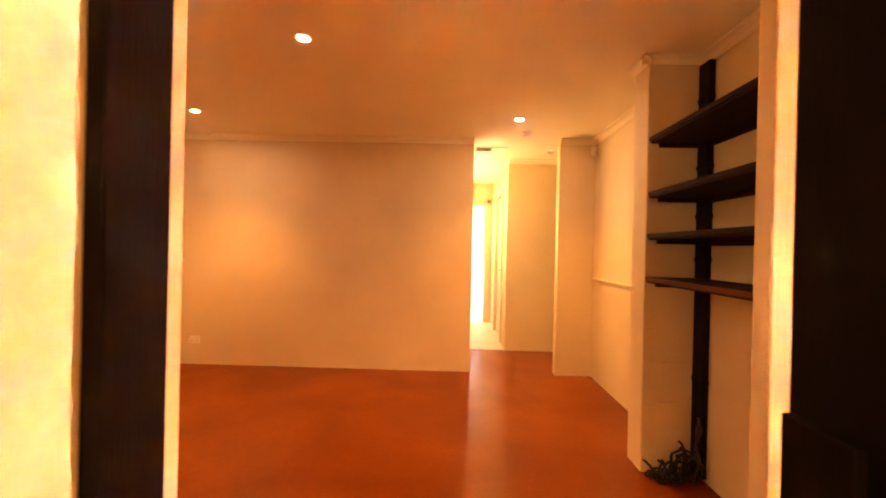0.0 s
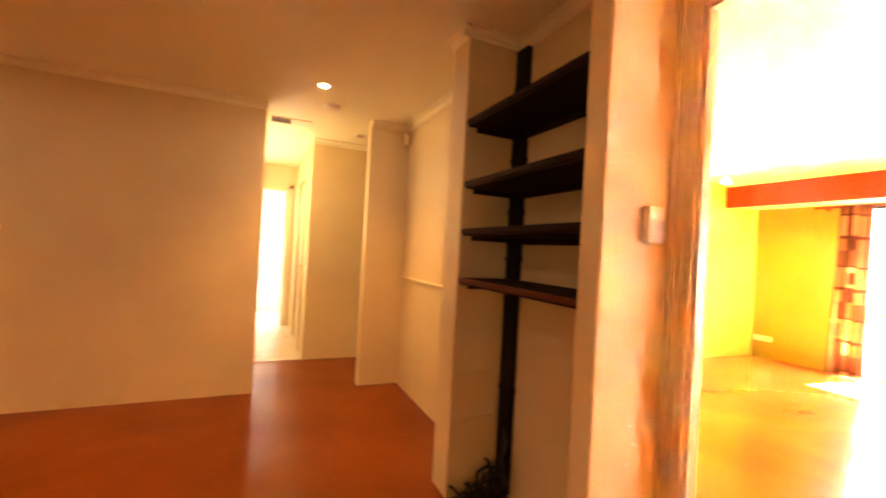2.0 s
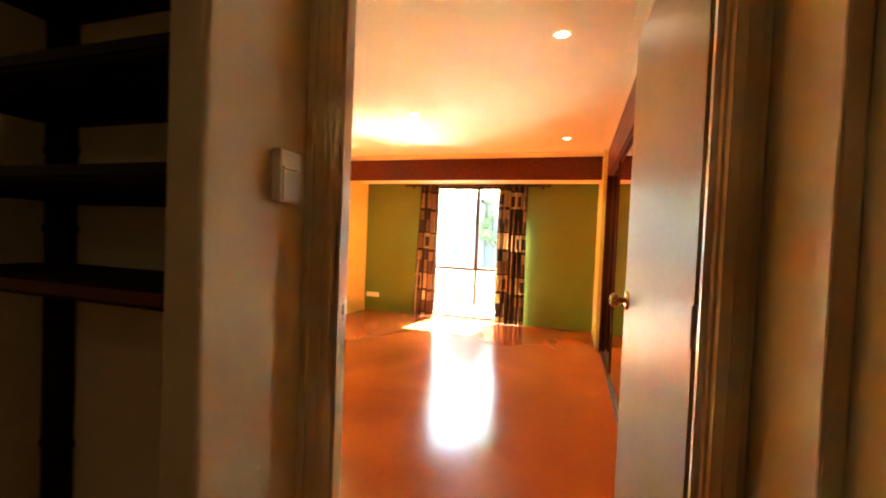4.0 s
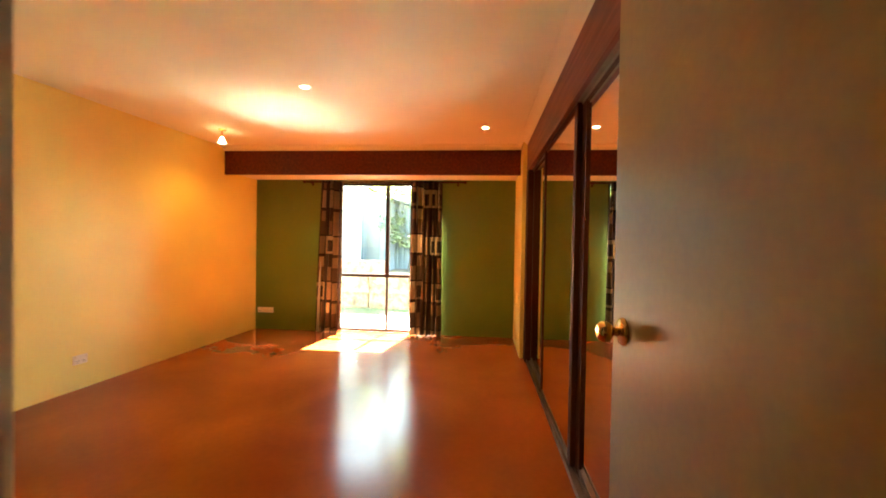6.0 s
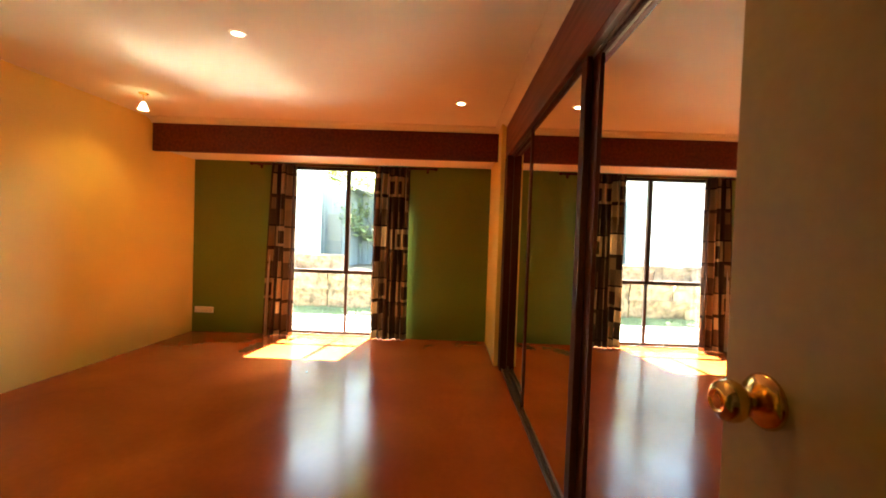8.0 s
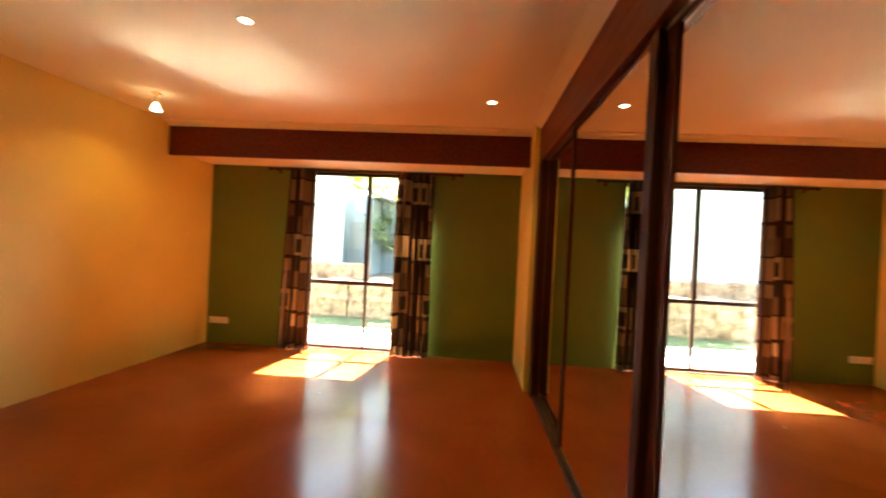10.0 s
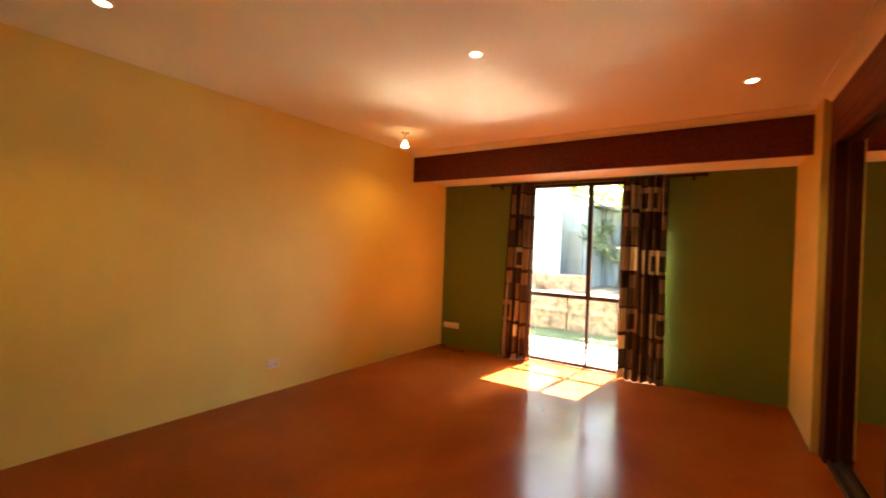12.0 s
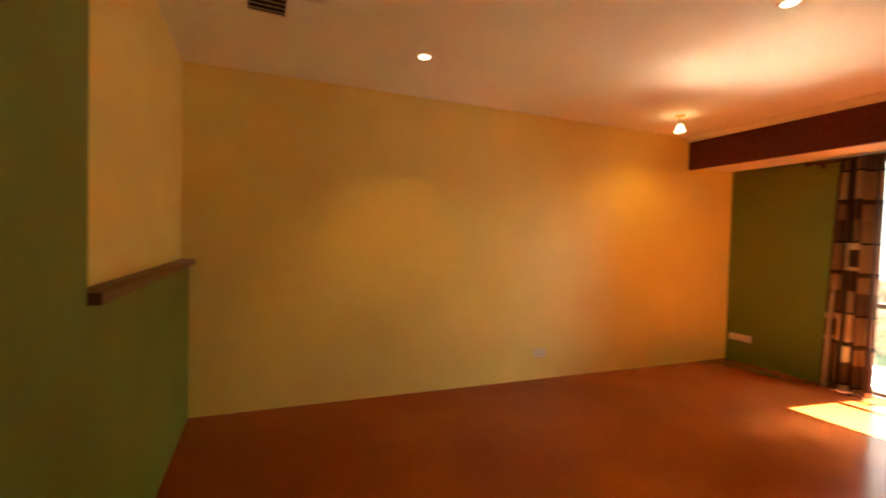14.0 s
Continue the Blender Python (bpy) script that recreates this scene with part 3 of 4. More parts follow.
for side in (1, -1):
    ball = [(0.0115, 0.010), (0.0115, 0.024), (0.014, 0.029), (0.022, 0.034), (0.0265, 0.042), (0.027, 0.050), (0.024, 0.059), (0.017, 0.065), (0.0135, 0.0665), (0.012, 0.0640), (0.003, 0.0638)]
    k = part("door_knob", turned(ball, side, 1.045), BRASS, door, "polished brass round knob", smooth=True)
    part("rosette", turned([(0.036, 0.0), (0.036, 0.003), (0.032, 0.008), (0.022, 0.011), (0.012, 0.014)], side, 1.045), BRASS, k, smooth=True)
    part("key_cylinder", turned([(0.0095, 0.0635), (0.0095, 0.0655), (0.002, 0.0657)], side, 1.045), STEEL if side < 0 else BRASS, k)
part("latch", boxes((0.8275, 0.830, 0.006, 0.030, 1.015, 1.075)), BRASS, door)

# ---- entry frame ----
ef = thing("entry_frame", "black stained timber door frame at the entry", "door frame", kind="structure")
part("jamb", boxes((EX0, 0.147, 0.29, 0.38, 0, 2.10), bevel=0.003), BLACKWOOD, ef)
part("jamb", boxes((0.838, EX1, 0.265, 0.38, 0, 2.10), bevel=0.003), BLACKWOOD, ef)
part("head", boxes((0.147, 0.838, 0.265, 0.38, 2.078, 2.10), bevel=0.003), BLACKWOOD, ef)
lockbox = part("lock_box", boxes((0.824, 0.838, 0.29, 0.372, 0.86, 1.10), bevel=0.002), BLACKWOOD, ef)
part("screw", moved(lathe([(0.005, 0), (0.005, 0.002), (0.002, 0.003)], 10), Matrix.Translation((0.824, 0.33, 1.0)) @ Matrix.Rotation(radians(-90), 4, "Y")), STEEL, lockbox)

# ---- recess ledge in the bedroom ----
ledge = thing("ledge_shelf", "brown varnished timber ledge capping the half-height green wall", "shelf")
part("ledge_board", boxes((XP + 0.002, XW + 0.035, 2.545, YN - 0.003, 1.051, 1.088), bevel=0.004), LEDGEWOOD, ledge)

# ---- window ----
win = thing("window_1", "brown aluminium floor-length window with a sliding sash", "window", kind="structure")
FX = XG + 0.02
MY = 2.205
part("window_frame", boxes((FX, FX + 0.06, WY0, WY0 + 0.035, WZ0, WZ1), (FX, FX + 0.06, WY1 - 0.035, WY1, WZ0, WZ1), (FX, FX + 0.06, WY0 + 0.035, WY1 - 0.035, WZ1 - 0.035, WZ1), (FX, FX + 0.06, WY0 + 0.035, WY1 - 0.035, WZ0, WZ0 + 0.03), bevel=0.002), BRONZE, win)
part("mullion", boxes((FX + 0.004, FX + 0.050, MY - 0.026, MY + 0.026, 0.81, WZ1 - 0.035), (FX + 0.010, FX + 0.050, MY - 0.015, MY + 0.015, WZ0 + 0.03, 0.765), bevel=0.002), BRONZE, win)
part("transom", boxes((FX + 0.002, FX + 0.055, WY0 + 0.035, WY1 - 0.035, 0.765, 0.81), bevel=0.002), BRONZE, win)
for y0, y1 in ((WY0 + 0.035, MY - 0.015), (MY + 0.015, WY1 - 0.035)):
    for z0, z1 in ((WZ0 + 0.03, 0.765), (0.81, WZ1 - 0.035)):
        g = part("pane", boxes((FX + 0.028, FX + 0.032, y0, y1, z0, z1)), PANE, win)
        g.visible_shadow = False
structure("window_sill", boxes((XG - 0.002, FX, WY0, WY1, 0.0, WZ0), bevel=0.001), WHITEWALL, "pale sill under the window", "sill")
# Frames never in view, added round the hall and far-room fill lamps.
w2 = thing("unseen_window_2", "added hall window frame, out of view, around a fill lamp", "window", kind="structure")
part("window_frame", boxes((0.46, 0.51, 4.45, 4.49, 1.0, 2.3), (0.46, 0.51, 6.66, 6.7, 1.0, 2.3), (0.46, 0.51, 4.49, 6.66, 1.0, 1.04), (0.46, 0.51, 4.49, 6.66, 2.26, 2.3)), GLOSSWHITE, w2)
w3 = thing("unseen_window_3", "added far-room window frame, out of view, around a fill lamp", "window", kind="structure")
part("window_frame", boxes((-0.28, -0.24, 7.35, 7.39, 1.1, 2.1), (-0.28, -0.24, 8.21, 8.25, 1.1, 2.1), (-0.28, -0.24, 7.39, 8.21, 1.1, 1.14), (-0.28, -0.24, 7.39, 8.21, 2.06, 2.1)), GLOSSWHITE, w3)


# ---- curtains ----
def curtain_cloth(y0, y1, folds, phase, flare, skew, back=0.0):
    """A hanging cloth gathered into folds, wider towards the hem, with a ruffled heading above the rod."""
    bm = bmesh.new()
    uvl = bm.loops.layers.uv.new("uv")
    nu, nv = folds * 12, 40
    top, hem = 2.075, 0.004
    grid = []
    for j in range(nv + 1):
        v = j / nv
        z = top + (hem - top) * v
        line = []
        for i in range(nu + 1):
            u = i / nu
            spread = 1 + flare * v
            mid = (y0 + y1) / 2
            y = mid + skew * v + (u - 0.5) * (y1 - y0) * spread + 0.010 * math.sin(u * folds * 4.1 + v * 2.0 + phase)
            depth = 0.030 + 0.012 * v
            if v < 0.03:
                depth = 0.022
            x = 7.165 + depth * math.sin(u * folds * 2 * math.pi + phase + 0.5 * math.sin(v * 2.4 + phase)) + 0.008 * math.sin(9 * u + 5 * v)
            x = min(x + back, XG - 0.006)
            zz = z + (0.008 * math.sin(u * folds * 4 * math.pi) if j == 0 else 0)
            line.append(bm.verts.new((x, y, zz)))
        grid.append(line)
    width = (y1 - y0) * 1.9
    for j in range(nv):
        for i in range(nu):
            f = bm.faces.new((grid[j][i], grid[j + 1][i], grid[j + 1][i + 1], grid[j][i + 1]))
            f.smooth = True
            for lp, (a, b) in zip(f.loops, ((i, j), (i, j + 1), (i + 1, j + 1), (i + 1, j))):
                lp[uvl].uv = (a / nu * width + phase, 2.06 * (1 - b / nv) + phase * 0.37)
    return bm


for y0, y1, folds, phase, flare, skew in ((2.80, 3.10, 5, 0.4, 0.22, 0.045), (1.46, 1.86, 6, 2.1, 0.08, 0.0)):
    ct = thing("curtain", "floor-length curtain printed with brown, black and cream blocks", "curtain", "curtains at the window")
    cl = part("curtain_cloth", curtain_cloth(y0, y1, folds, phase, flare, skew), CURTAIN, ct)
    sol = cl.modifiers.new("thickness", "SOLIDIFY")
    sol.thickness = 0.003
    # Lining is not in view; added to scatter daylight onto the wall.
    part("lining", curtain_cloth(y0 + 0.008, y1 - 0.008, folds, phase, flare, skew, 0.008), LINING, ct, "added white lining, unseen, that scatters daylight onto the wall")
rod = thing("curtain_rod", "dark brown timber curtain rod on brackets", "curtain rod")
part("rod", tube([(7.165, 1.16, 2.062), (7.165, 3.33, 2.062)], 0.012, 12), FRAMEWOOD, rod, smooth=True)
for y in (1.14, 3.35):
    part("finial", moved(lathe([(0.012, -0.02), (0.018, -0.012), (0.020, 0.0), (0.018, 0.012), (0.008, 0.02)], 14), Matrix.Translation((7.165, y, 2.062)) @ Matrix.Rotation(radians(90), 4, "X")), FRAMEWOOD, rod, smooth=True)
for y in (1.24, 3.26):
    part("bracket", boxes((7.16, XG, y - 0.008, y + 0.008, 2.042, 2.052), (XG - 0.006, XG, y - 0.014, y + 0.014, 2.02, 2.075)), FRAMEWOOD, rod)


# ---- ceiling lights ----
def downlight(x, y, lit=True, watts=DOWNLIGHT_W):
    base = thing("downlight", "round recessed halogen downlight, lit" if lit else "round recessed downlight, unlit", "downlight", "ceiling downlights", pose(x, y, H))
    part("trim_ring", lathe([(0.030, -0.001), (0.034, -0.006), (0.044, -0.007), (0.047, -0.003), (0.047, 0.0)], 28), PLASTIC if lit else VENTDARK, base, smooth=True)
    part("lamp_face", moved(lathe([(0.030, -0.0045), (0.026, -0.0065), (0.001, -0.0068)], 24), Matrix.Identity(4)), LAMPGLOW if lit else VENTDARK, base)
    if lit:
        spot_lamp(x, y, H - 0.02, watts)


for x, y in ((3.39, 0.877), (5.767, 0.897), (3.325, 3.547), (4.634, 2.241)):
    downlight(x, y)
for x, y in ((-0.374, 2.17), (-1.765, 3.43), (1.025, 3.535)):
    downlight(x, y, watts=LIVING_W)
downlight(-2.17, 3.50, lit=False)

sp = thing("ceiling_spotlight", "small ceiling spotlight with a lit bell-shaped glass", "spotlight", at=pose(5.755, 3.625, H))
part("base_plate", lathe([(0.04, 0.0), (0.04, -0.006), (0.034, -0.012), (0.006, -0.013)], 24), BRASS, sp, "brass base plate", smooth=True)
part("stem", lathe([(0.006, -0.012), (0.006, -0.062), (0.011, -0.066), (0.011, -0.080)], 14), BRASS, sp, smooth=True)
part("glass_bell", lathe([(0.012, -0.078), (0.020, -0.088), (0.026, -0.108), (0.034, -0.130), (0.042, -0.142), (0.040, -0.143), (0.01, -0.12)], 24), BULBGLOW, sp, "glowing glass bell", smooth=True)
spot_lamp(5.755, 3.625, H - 0.155, DOWNLIGHT_W * 0.65, cone=150, blend=0.9)
bulb = bpy.data.lights.new("bell_bulb", "POINT")
bulb.energy, bulb.color, bulb.shadow_soft_size = 0.025, LAMP_WARM, 0.03
new("bell_bulb", bulb).location = (5.755, 3.625, H - 0.10)


# ---- vents and detectors ----
def vent(x, y, w, d, slats, name="ceiling_vent", label="white ceiling air vent with dark slots"):
    v = thing(name, label, "vent", at=pose(x, y, H))
    part("backing", boxes((-w / 2 + 0.005, w / 2 - 0.005, -d / 2 + 0.005, d / 2 - 0.005, -0.003, -0.001)), VENTDARK, v)
    part("frame", boxes((-w / 2, w / 2, -d / 2, -d / 2 + 0.012, -0.010, 0), (-w / 2, w / 2, d / 2 - 0.012, d / 2, -0.010, 0), (-w / 2, -w / 2 + 0.012, -d / 2 + 0.012, d / 2 - 0.012, -0.010, 0), (w / 2 - 0.012, w / 2, -d / 2 + 0.012, d / 2 - 0.012, -0.010, 0)), PLASTIC, v)
    part("blank_panel", boxes((0.004, w / 2 - 0.012, -d / 2 + 0.012, d / 2 - 0.012, -0.009, -0.003), bevel=0.002), PLASTIC, v)
    for i in range(slats):
        y0 = -d / 2 + d * (i + 1) / (slats + 1)
        part("slat", moved(boxes((-w / 2 + 0.012, 0.004, -0.009, 0.009, -0.0015, 0.0015)), Matrix.Translation((0, y0, -0.008)) @ Matrix.Rotation(radians(35), 4, "X")), PLASTIC, v)


vent(0.875, 4.615, 0.36, 0.20, 3)
vent(1.60, 4.73, 0.15, 0.10, 2, label="small ceiling vent grille")
vent(2.50, 3.32, 0.36, 0.22, 4)
sd = thing("smoke_detector", "round white smoke detector on the ceiling", "smoke detector", at=pose(1.156, 3.94, H))
part("base", lathe([(0.060, 0.0), (0.060, -0.012), (0.056, -0.014)], 28), PLASTIC, sd, smooth=True)
part("cover", lathe([(0.050, -0.014), (0.050, -0.028), (0.044, -0.036), (0.020, -0.040), (0.002, -0.041)], 28), PLASTIC, sd, smooth=True)
pir = thing("alarm_sensor", "small white alarm detector high in the corner", "sensor", at=pose(1.87, 4.12, 2.27, 0, 0, 45))
part("body", boxes((-0.03, 0.03, -0.025, 0.02, -0.05, 0.05), bevel=0.008), PLASTIC, pir)
part("lens", boxes((-0.022, 0.022, -0.030, -0.0255, -0.03, 0.005), bevel=0.002), GLOSSWHITE, pir)


# ---- power points and switch ----
def plate(name, label, m, w, h, details, category):
    """A wall plate lying in the local xz plane and facing -y."""
    o = thing(name, label, category, at=m)
    base = part("plate", boxes((-w / 2, w / 2, -0.010, 0.0, -h / 2, h / 2), bevel=0.003), PLASTIC, o)
    for kind, x, z in details:
        if kind == "socket":
            part("socket", boxes((x - 0.012, x - 0.009, -0.0112, -0.0095, z - 0.005, z + 0.005), (x + 0.009, x + 0.012, -0.0112, -0.0095, z - 0.005, z + 0.005), (x - 0.0015, x + 0.0015, -0.0112, -0.0095, z - 0.017, z - 0.008)), VENTDARK, base)
        else:
            part("rocker", moved(boxes((-0.006, 0.006, -0.003, 0.0, -0.010, 0.010), bevel=0.001), Matrix.Translation((x, -0.0095, z)) @ Matrix.Rotation(radians(8), 4, "X")), GLOSSWHITE, base)
    return o


double = [("socket", -0.028, -0.008), ("socket", 0.028, -0.008), ("rocker", -0.045, 0.022), ("rocker", 0.045, 0.022)]
plate("power_point", "white double power point low on the yellow wall", pose(4.765, yellow_y(4.765), 0.246, 0, 0, YELLOW_TURN), 0.118, 0.074, double, "power point")
plate("power_point", "white wide power point low on the green wall", pose(XG, 3.93, 0.268, 0, 0, -90), 0.23, 0.074, double + [("socket", 0.085, -0.008), ("socket", -0.085, -0.008)], "power point")
plate("power_point", "white double power point low on the living-room wall", pose(-2.205, YF, 0.255), 0.118, 0.074, double, "power point")
sw = thing("wall_control", "white box-shaped wall switch with a glossy lower cover", "light switch", at=pose(1.785, 1.390, 1.378))
part("housing", boxes((-0.034, 0.034, -0.026, 0.0, -0.058, 0.058), bevel=0.004), PLASTIC, sw)
part("cover", boxes((-0.028, 0.028, -0.0295, -0.0262, -0.053, 0.012), bevel=0.001), COVER, sw, "glossy pale lower cover")
part("lip", boxes((-0.028, 0.028, -0.031, -0.0262, 0.015, 0.021), bevel=0.001), PLASTIC, sw)


# ---- alcove shelves, conduit and cables ----
def shelf(z, label, thick=0.034, x0=1.595, edge=None):
    s = thing("alcove_shelf", label, "shelf", "alcove shelves", pose(0, 0, z))
    board = part("board", boxes((x0, XB - 0.001, 1.481, 2.339, -thick / 2, thick / 2), bevel=0.004), SHELFWOOD, s)
    part("edge_strip", boxes((x0 - 0.008, x0, 1.483, 2.337, -thick / 2 + 0.010, thick / 2 + 0.001), bevel=0.002), edge or SHELFWOOD, board, "red-brown front edge" if edge else "")
    part("cleat", boxes((XB - 0.024, XB - 0.002, 1.503, 2.317, -thick / 2 - 0.030, -thick / 2 - 0.001)), SHELFWOOD, s)
    part("cleat", boxes((x0 + 0.05, XB - 0.002, 2.318, 2.3395, -thick / 2 - 0.022, -thick / 2 - 0.001)), SHELFWOOD, s)
    part("cleat", boxes((x0 + 0.05, XB - 0.002, 1.4805, 1.502, -thick / 2 - 0.022, -thick / 2 - 0.001)), SHELFWOOD, s)


for z in (1.915, 1.60, 1.36):
    shelf(z, "dark stained timber shelf fixed across the alcove")
shelf(1.112, "dark stained lowest alcove shelf with a reddish edge", x0=1.590, edge=EDGEWOOD)
cd = thing("conduit", "dark brown upright conduit in the alcove corner", "conduit")
for z0, z1 in ((0.02, 1.094), (1.130, 1.342), (1.378, 1.582), (1.618, 1.897), (1.933, 2.345)):
    part("conduit_length", boxes((1.862, XB - 0.002, 2.240, 2.338, z0, z1), bevel=0.004), PIPEPAINT, cd)
    part("saddle", boxes((1.858, XB - 0.001, 2.236, 2.339, (z0 + z1) / 2 - 0.012, (z0 + z1) / 2 + 0.012), bevel=0.002), PIPEPAINT, cd)
for z in (0.64, 0.40):
    structure("render_ridge", boxes((1.60, 1.835, 2.328, 2.34, z - 0.008, z + 0.008), bevel=0.004), CREAM, "thin ridge of filler across the pier", "trim")
for x, z, w in ((1.765, 0.68, 0.026), (1.735, 0.62, 0.010), (1.74, 0.74, 0.008)):
    chip = boxes((-w / 2, w / 2, -0.0016, 0.0, -0.005, 0.005), bevel=0.0007)
    structure("plaster_chip", moved(chip, pose(x, 1.390, z, 0, 25, 0)), PLASTIC, "small chip in the plaster of the pier", "chip")
rng = random.Random(4)
for k in range(11):
    cx, cy = 1.815 - 0.020 * k + rng.uniform(-0.01, 0.01), 2.255 + rng.uniform(-0.05, 0.03)
    rr, turn, start = rng.uniform(0.030, 0.060) * (1.25 - 0.045 * k), rng.uniform(-0.9, 0.9), rng.uniform(0, 6.28)
    tall = rng.uniform(0.9, 1.9) if k < 5 else rng.uniform(0.5, 1.2)
    pts = []
    for i in range(28):
        a = start + i * 0.36
        out = rr * math.cos(a) * (1 + 0.15 * math.sin(1.7 * i))
        pts.append((min(cx + out * math.cos(turn), 1.855), min(cy + out * math.sin(turn) + 0.0015 * i, 2.322), 0.0085 + rr * tall * (1 + math.sin(a)) + (0.012 * (i - 22) if i > 22 else 0)))
    c = thing("cable", "loose black cable tangled on the floor of the alcove", "cable", "cables in the alcove")
    part("cable_sheath", tube(pts, 0.0065, 7), BLACKPLASTIC, c, smooth=True)
for k in range(3):
    c = thing("cable", "black cable hanging down the corner conduit", "cable", "cables in the alcove")
    pts = [(1.845 - 0.012 * k + 0.008 * math.sin(i * 0.9 + k), 2.232 - 0.01 * k + 0.01 * math.cos(i * 1.3), 0.36 - 0.02 * k - 0.0285 * i) for i in range(12)]
    part("cable_sheath", tube(pts, 0.006, 7), BLACKPLASTIC, c, smooth=True)

leaf = tagged(part("dry_leaf", boxes((-0.016, 0.016, -0.007, 0.007, 0.0, 0.004), bevel=0.002), LEDGEWOOD), "small curled dry leaf on the concrete floor", "leaf")
leaf.matrix_world = pose(5.872, 2.194, 0.0005, 0, 0, 25)

# ---- hall door and far doorway ----
hd2 = thing("door_2", "closed cream hall door with a lever handle", "door", kind="structure")
part("door_leaf", boxes((1.175, 1.21, 5.62, 6.40, 0.01, 2.04), bevel=0.002), GLOSSWHITE, hd2)
lev = part("door_handle", moved(boxes((-0.05, 0.0, -0.008, 0.008, -0.008, 0.008), (-0.05, -0.036, -0.008, 0.11, -0.008, 0.008), bevel=0.003), Matrix.Translation((1.175, 5.70, 0.98))), BRASS, hd2, "brass lever handle")
for y0, y1 in ((5.55, 5.605), (6.415, 6.47)):
    part("architrave", boxes((1.13, 1.15, y0, y1, 0, 2.10), bevel=0.004), GLOSSWHITE, hd2)
part("architrave_head", boxes((1.13, 1.15, 5.605, 6.415, 2.045, 2.10), bevel=0.004), GLOSSWHITE, hd2)
df = thing("far_door_frame", "cream gloss frame of the far doorway", "door frame", kind="structure")
for x0, x1 in ((0.28, 0.31), (1.02, 1.05)):
    part("jamb", boxes((x0, x1, 7.09, 7.21, 0, 2.06), bevel=0.002), GLOSSWHITE, df)
part("head", boxes((0.31, 1.02, 7.09, 7.21, 2.03, 2.06), bevel=0.002), GLOSSWHITE, df)
for x0, x1 in ((0.22, 0.282), (1.048, 1.11)):
    part("architrave", boxes((x0, x1, 7.08, 7.10, 0, 2.12), bevel=0.004), GLOSSWHITE, df)
part("architrave_head", boxes((0.22, 1.11, 7.08, 7.10, 2.055, 2.12), bevel=0.004), GLOSSWHITE, df)

# ---- garden ----
structure("ground", boxes((-400, 400, -400, 400, -0.40, -0.125)), LAWN, "flat ground of dry lawn and soil", "ground")
structure("roof_eave", boxes((XG + 0.121, 7.66, -2.0, 6.0, 2.27, 2.45)), WHITEWALL, "white boarded eave above the window wall", "eave")
structure("paving", boxes((XG + 0.121, 8.75, -8, 9, -0.10, -0.03)), PAVING, "sunlit pale concrete path along the house", "pavement")
structure("garden_bed", boxes((10.15, 14.5, -9, 12, -0.10, 0.45)), EARTH, "raised earth behind the retaining wall", "ground")
def rough_block(length, height, depth, seed):
    """A quarried block with worn corners and an uneven face, centred on its base."""
    bm = bmesh.new()
    bmesh.ops.create_cube(bm, size=1.0, matrix=Matrix.LocRotScale((0, 0, height / 2), None, (depth, length, height)))
    bmesh.ops.subdivide_edges(bm, edges=bm.edges, cuts=3, use_grid_fill=True)
    for v in bm.verts:
        q = v.co * 4 + Vector((seed * 7.3, seed * 3.1, seed))
        v.co += Vector((noise.noise(q), noise.noise(q + Vector((5, 1, 2))) * 0.6, noise.noise(q + Vector((1, 6, 3))) * (0.6 if v.co.z > 0.01 else 0))) * 0.085
    return bm


kinds = []
for k, length in enumerate((1.04, 0.82, 1.22)):
    ob = part("block", rough_block(length, 0.34, 0.36, k + 1), LIMESTONE)
    kinds.append((ob.data, length))
    bpy.data.objects.remove(ob)


def block_wall(name, label, x, y0, y1, z0, courses, seed):
    rr = random.Random(seed)
    w = thing(name, label, "wall", kind="structure")
    for c in range(courses):
        y = y0 - rr.uniform(0, 0.5)
        while y < y1:
            data, length = kinds[rr.randrange(3)]
            b = new("block", data)
            b.parent = w
            b.location = (x + rr.uniform(-0.03, 0.03) + 0.03 * c, y + length / 2, z0 + 0.325 * c)
            y += length + 0.012
    return w


block_wall("retaining_wall", "low retaining wall of rough orange limestone blocks", 10.15, -7.0, 9.5, -0.13, 2, 3)
block_wall("upper_wall", "rough pink limestone block wall behind the bed", 11.4, 3.6, 9.0, 0.44, 1, 6)
structure("wall_neighbour", boxes((11.75, 12.1, 4.0, 10.0, -0.1, 3.6)), WHITEWALL, "bright white rendered wall in the garden", "wall")

fn = thing("fence", "grey-blue ribbed sheet metal garden fence", "fence")
sheet_bm = bmesh.new()
W = 0.8
xs = []
for k in range(5):
    o = -W / 2 + k * W / 5
    xs += [(o, 0.0), (o + 0.09, 0.0), (o + 0.105, 0.03), (o + 0.145, 0.03)]
xs.append((W / 2, 0.0))
lo, hi = [], []
for y, x in xs:
    lo.append(sheet_bm.verts.new((x, y, 0.0))), hi.append(sheet_bm.verts.new((x, y, 2.05)))
for i in range(len(xs) - 1):
    sheet_bm.faces.new((lo[i], lo[i + 1], hi[i + 1], hi[i]))
sheet0 = part("panel", sheet_bm, FENCE, fn)
sheet0.location = (13.8, -9.0, 0.42)
for k in range(1, 22):
    s = new("panel", sheet0.data)
    s.parent = fn
    s.location = (13.8, -9.0 + k * 0.8, 0.42)
part("top_rail", boxes((13.78, 13.86, -9.4, 8.2, 2.45, 2.51)), FENCE, fn)

shed = thing("shed", "grey metal garden shed with a low pitched roof", "shed")
part("wall", boxes((12.6, 13.7, 3.45, 6.5, 0.4, 2.35)), FENCE, shed)
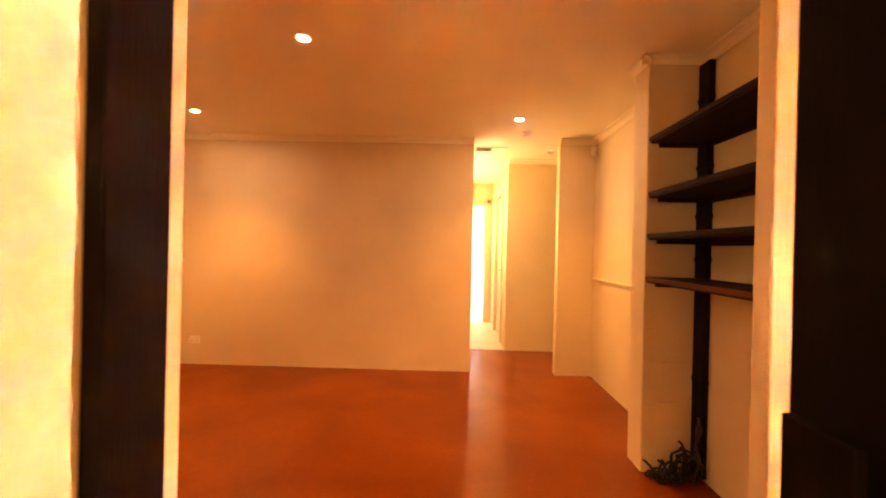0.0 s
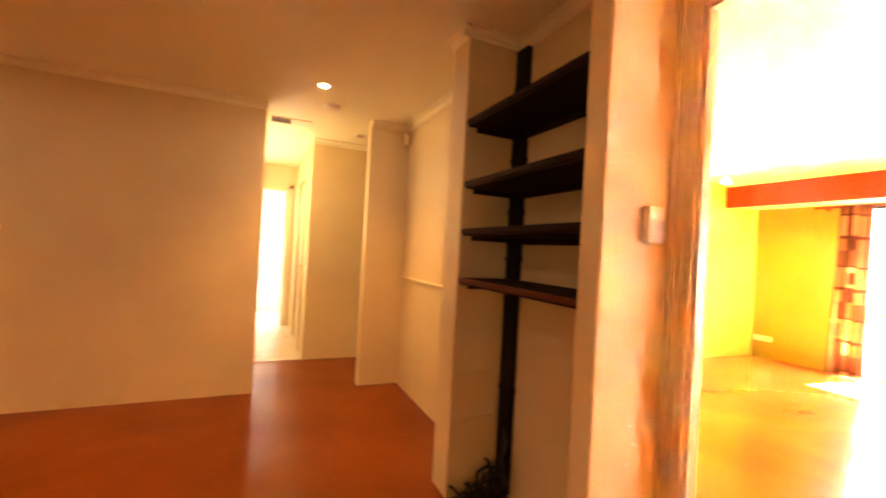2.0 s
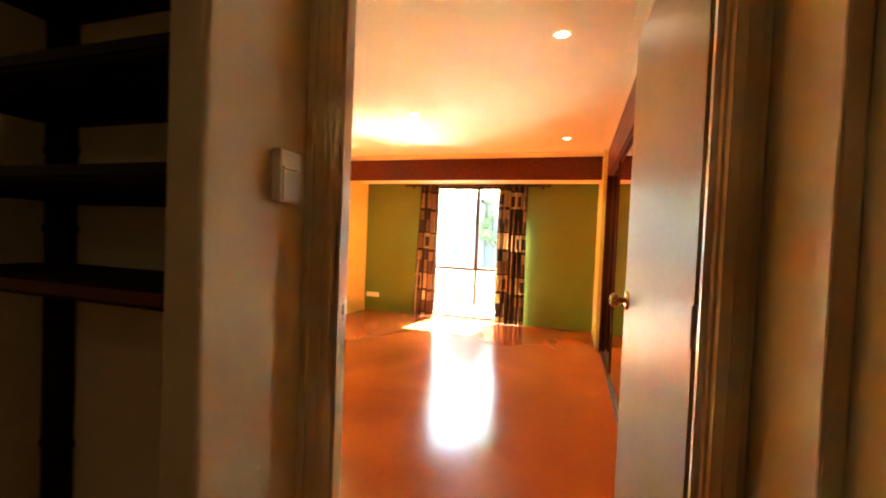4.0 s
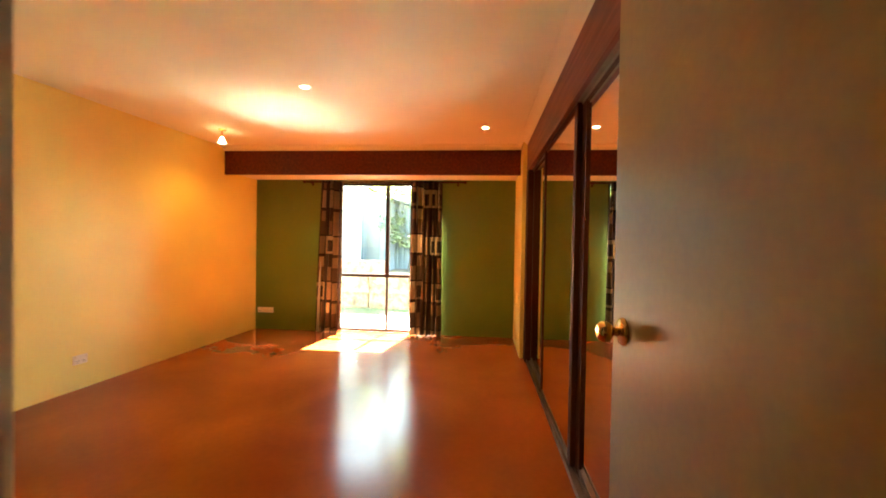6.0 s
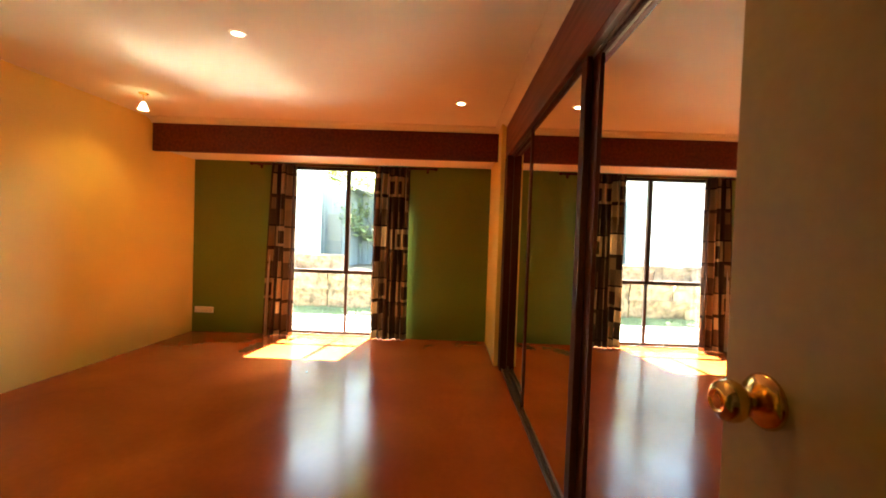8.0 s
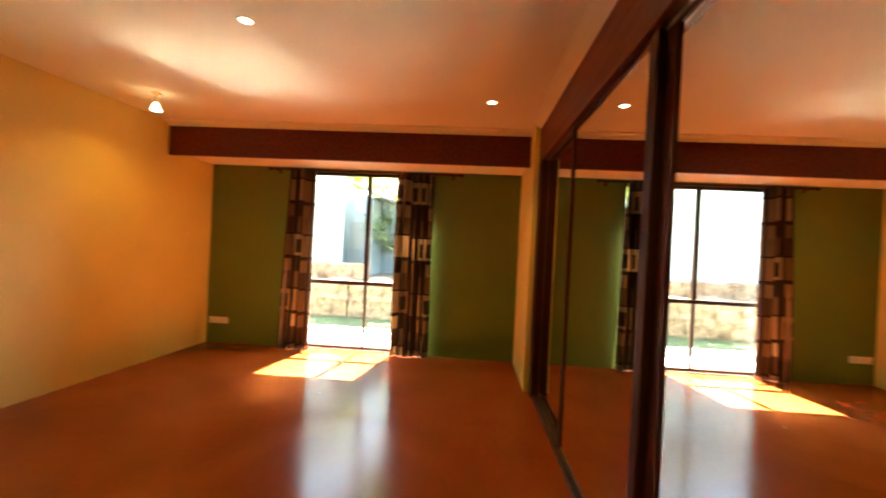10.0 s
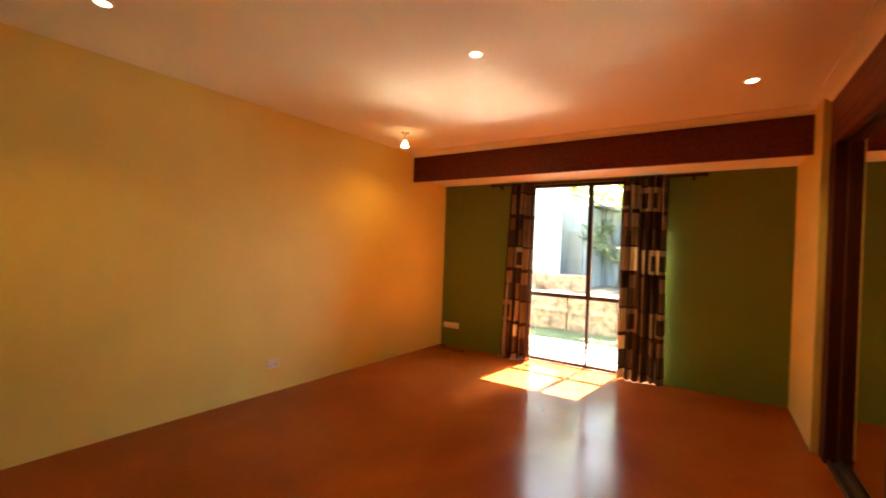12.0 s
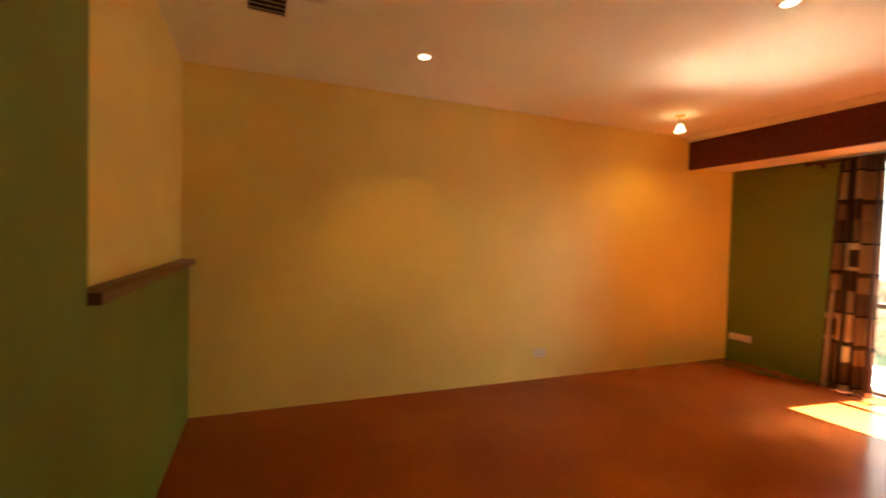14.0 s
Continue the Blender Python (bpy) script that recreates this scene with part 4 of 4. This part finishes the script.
part("door", boxes((12.545, 12.572, 3.62, 3.98, 0.42, 1.77), bevel=0.004), SHEDROOF, shed)
for k in range(14):
    part("rib", boxes((12.57, 12.60, 3.47 + k * 0.2, 3.50 + k * 0.2, 0.4, 2.33)), FENCE, shed)
rb = bmesh.new()
a = [rb.verts.new(p) for p in ((12.4, 3.05, 2.37), (13.9, 3.05, 2.37), (13.9, 5.0, 3.19), (12.4, 5.0, 3.19), (12.4, 6.95, 2.37), (13.9, 6.95, 2.37))]
rb.faces.new((a[0], a[1], a[2], a[3])), rb.faces.new((a[3], a[2], a[5], a[4]))
roof = part("roof", rb, SHEDROOF, shed)
roof.modifiers.new("thickness", "SOLIDIFY").thickness = 0.05
gb = bmesh.new()
g3 = [gb.verts.new(p) for p in ((12.6, 3.45, 2.35), (12.6, 6.5, 2.35), (12.6, 5.0, 3.10))]
gb.faces.new(g3)
gable = part("gable", gb, FENCE, shed)
gable.modifiers.new("thickness", "SOLIDIFY").thickness = 0.03


def tree(x, y, height, crown, seed, leaves, leaf=None, stem=0.10, label="leafy garden tree with a loose yellow-green crown"):
    r = random.Random(seed)
    t = thing("tree" if leaf is None else "shrub", label, "tree" if leaf is None else "shrub", "garden trees", pose(x, y, 0.3))
    pts = [(0.06 * math.sin(i * 1.3), 0.05 * math.cos(i), i * height * 0.6 / 6) for i in range(7)]
    part("trunk", tube(pts, [stem * (1 - 0.1 * i) for i in range(7)], 9), BARK, t, smooth=True)
    tips = []
    for k in range(9):
        a = k * 2.4 + r.uniform(-0.3, 0.3)
        p = [Vector(pts[3 + k % 4])]
        for j in range(4):
            p.append(p[-1] + Vector((math.cos(a + 0.2 * j) * crown * 0.26, math.sin(a + 0.2 * j) * crown * 0.26, height * 0.10 * r.uniform(0.5, 1.3))))
        part("limb", tube(p, [0.35 * stem, 0.28 * stem, 0.2 * stem, 0.13 * stem, 0.06 * stem], 6), BARK, t, smooth=True)
        tips += p[2:]
    bm = bmesh.new()
    for k in range(leaves):
        c = tips[r.randrange(len(tips))] + Vector((r.gauss(0, 0.22), r.gauss(0, 0.22), r.gauss(0.05, 0.22))) * crown * 0.55
        s = r.uniform(0.04, 0.085)
        rot = Euler((r.uniform(-1, 1), r.uniform(-1, 1), r.uniform(0, 6.28))).to_matrix()
        q = [bm.verts.new(c + rot @ Vector(v) * s) for v in ((0, -1, 0), (0.5, 0, 0.12), (0, 1, 0), (-0.5, 0, 0.12))]
        bm.faces.new(q)
    part("crown", bm, leaf or LEAF, t)


tree(13.25, 2.95, 1.9, 0.85, 3, 1500, PALELEAF, 0.03, "loose pale green shrub in front of the metal fence")
tree(11.9, 1.9, 5.2, 1.7, 11, 9000)
tree(15.3, 3.8, 4.4, 2.2, 5, 9000)
tree(15.6, 0.2, 4.4, 2.2, 8, 6000)

gr = random.Random(9)
gm = bmesh.new()
for k in range(9000):
    x, y = gr.uniform(8.76, 9.98), gr.uniform(-3.5, 5.5)
    h, a = gr.uniform(0.012, 0.035), gr.uniform(0, 6.28)
    dx, dy = 0.006 * math.cos(a), 0.006 * math.sin(a)
    lean = Vector((gr.uniform(-0.03, 0.03), gr.uniform(-0.03, 0.03), h))
    gm.faces.new([gm.verts.new(v) for v in (Vector((x - dx, y - dy, -0.10)), Vector((x + dx, y + dy, -0.10)), Vector((x, y, -0.10)) + lean)])
tagged(part("grass", gm, GRASS), "short dry garden grass", "grass", kind="stuff")
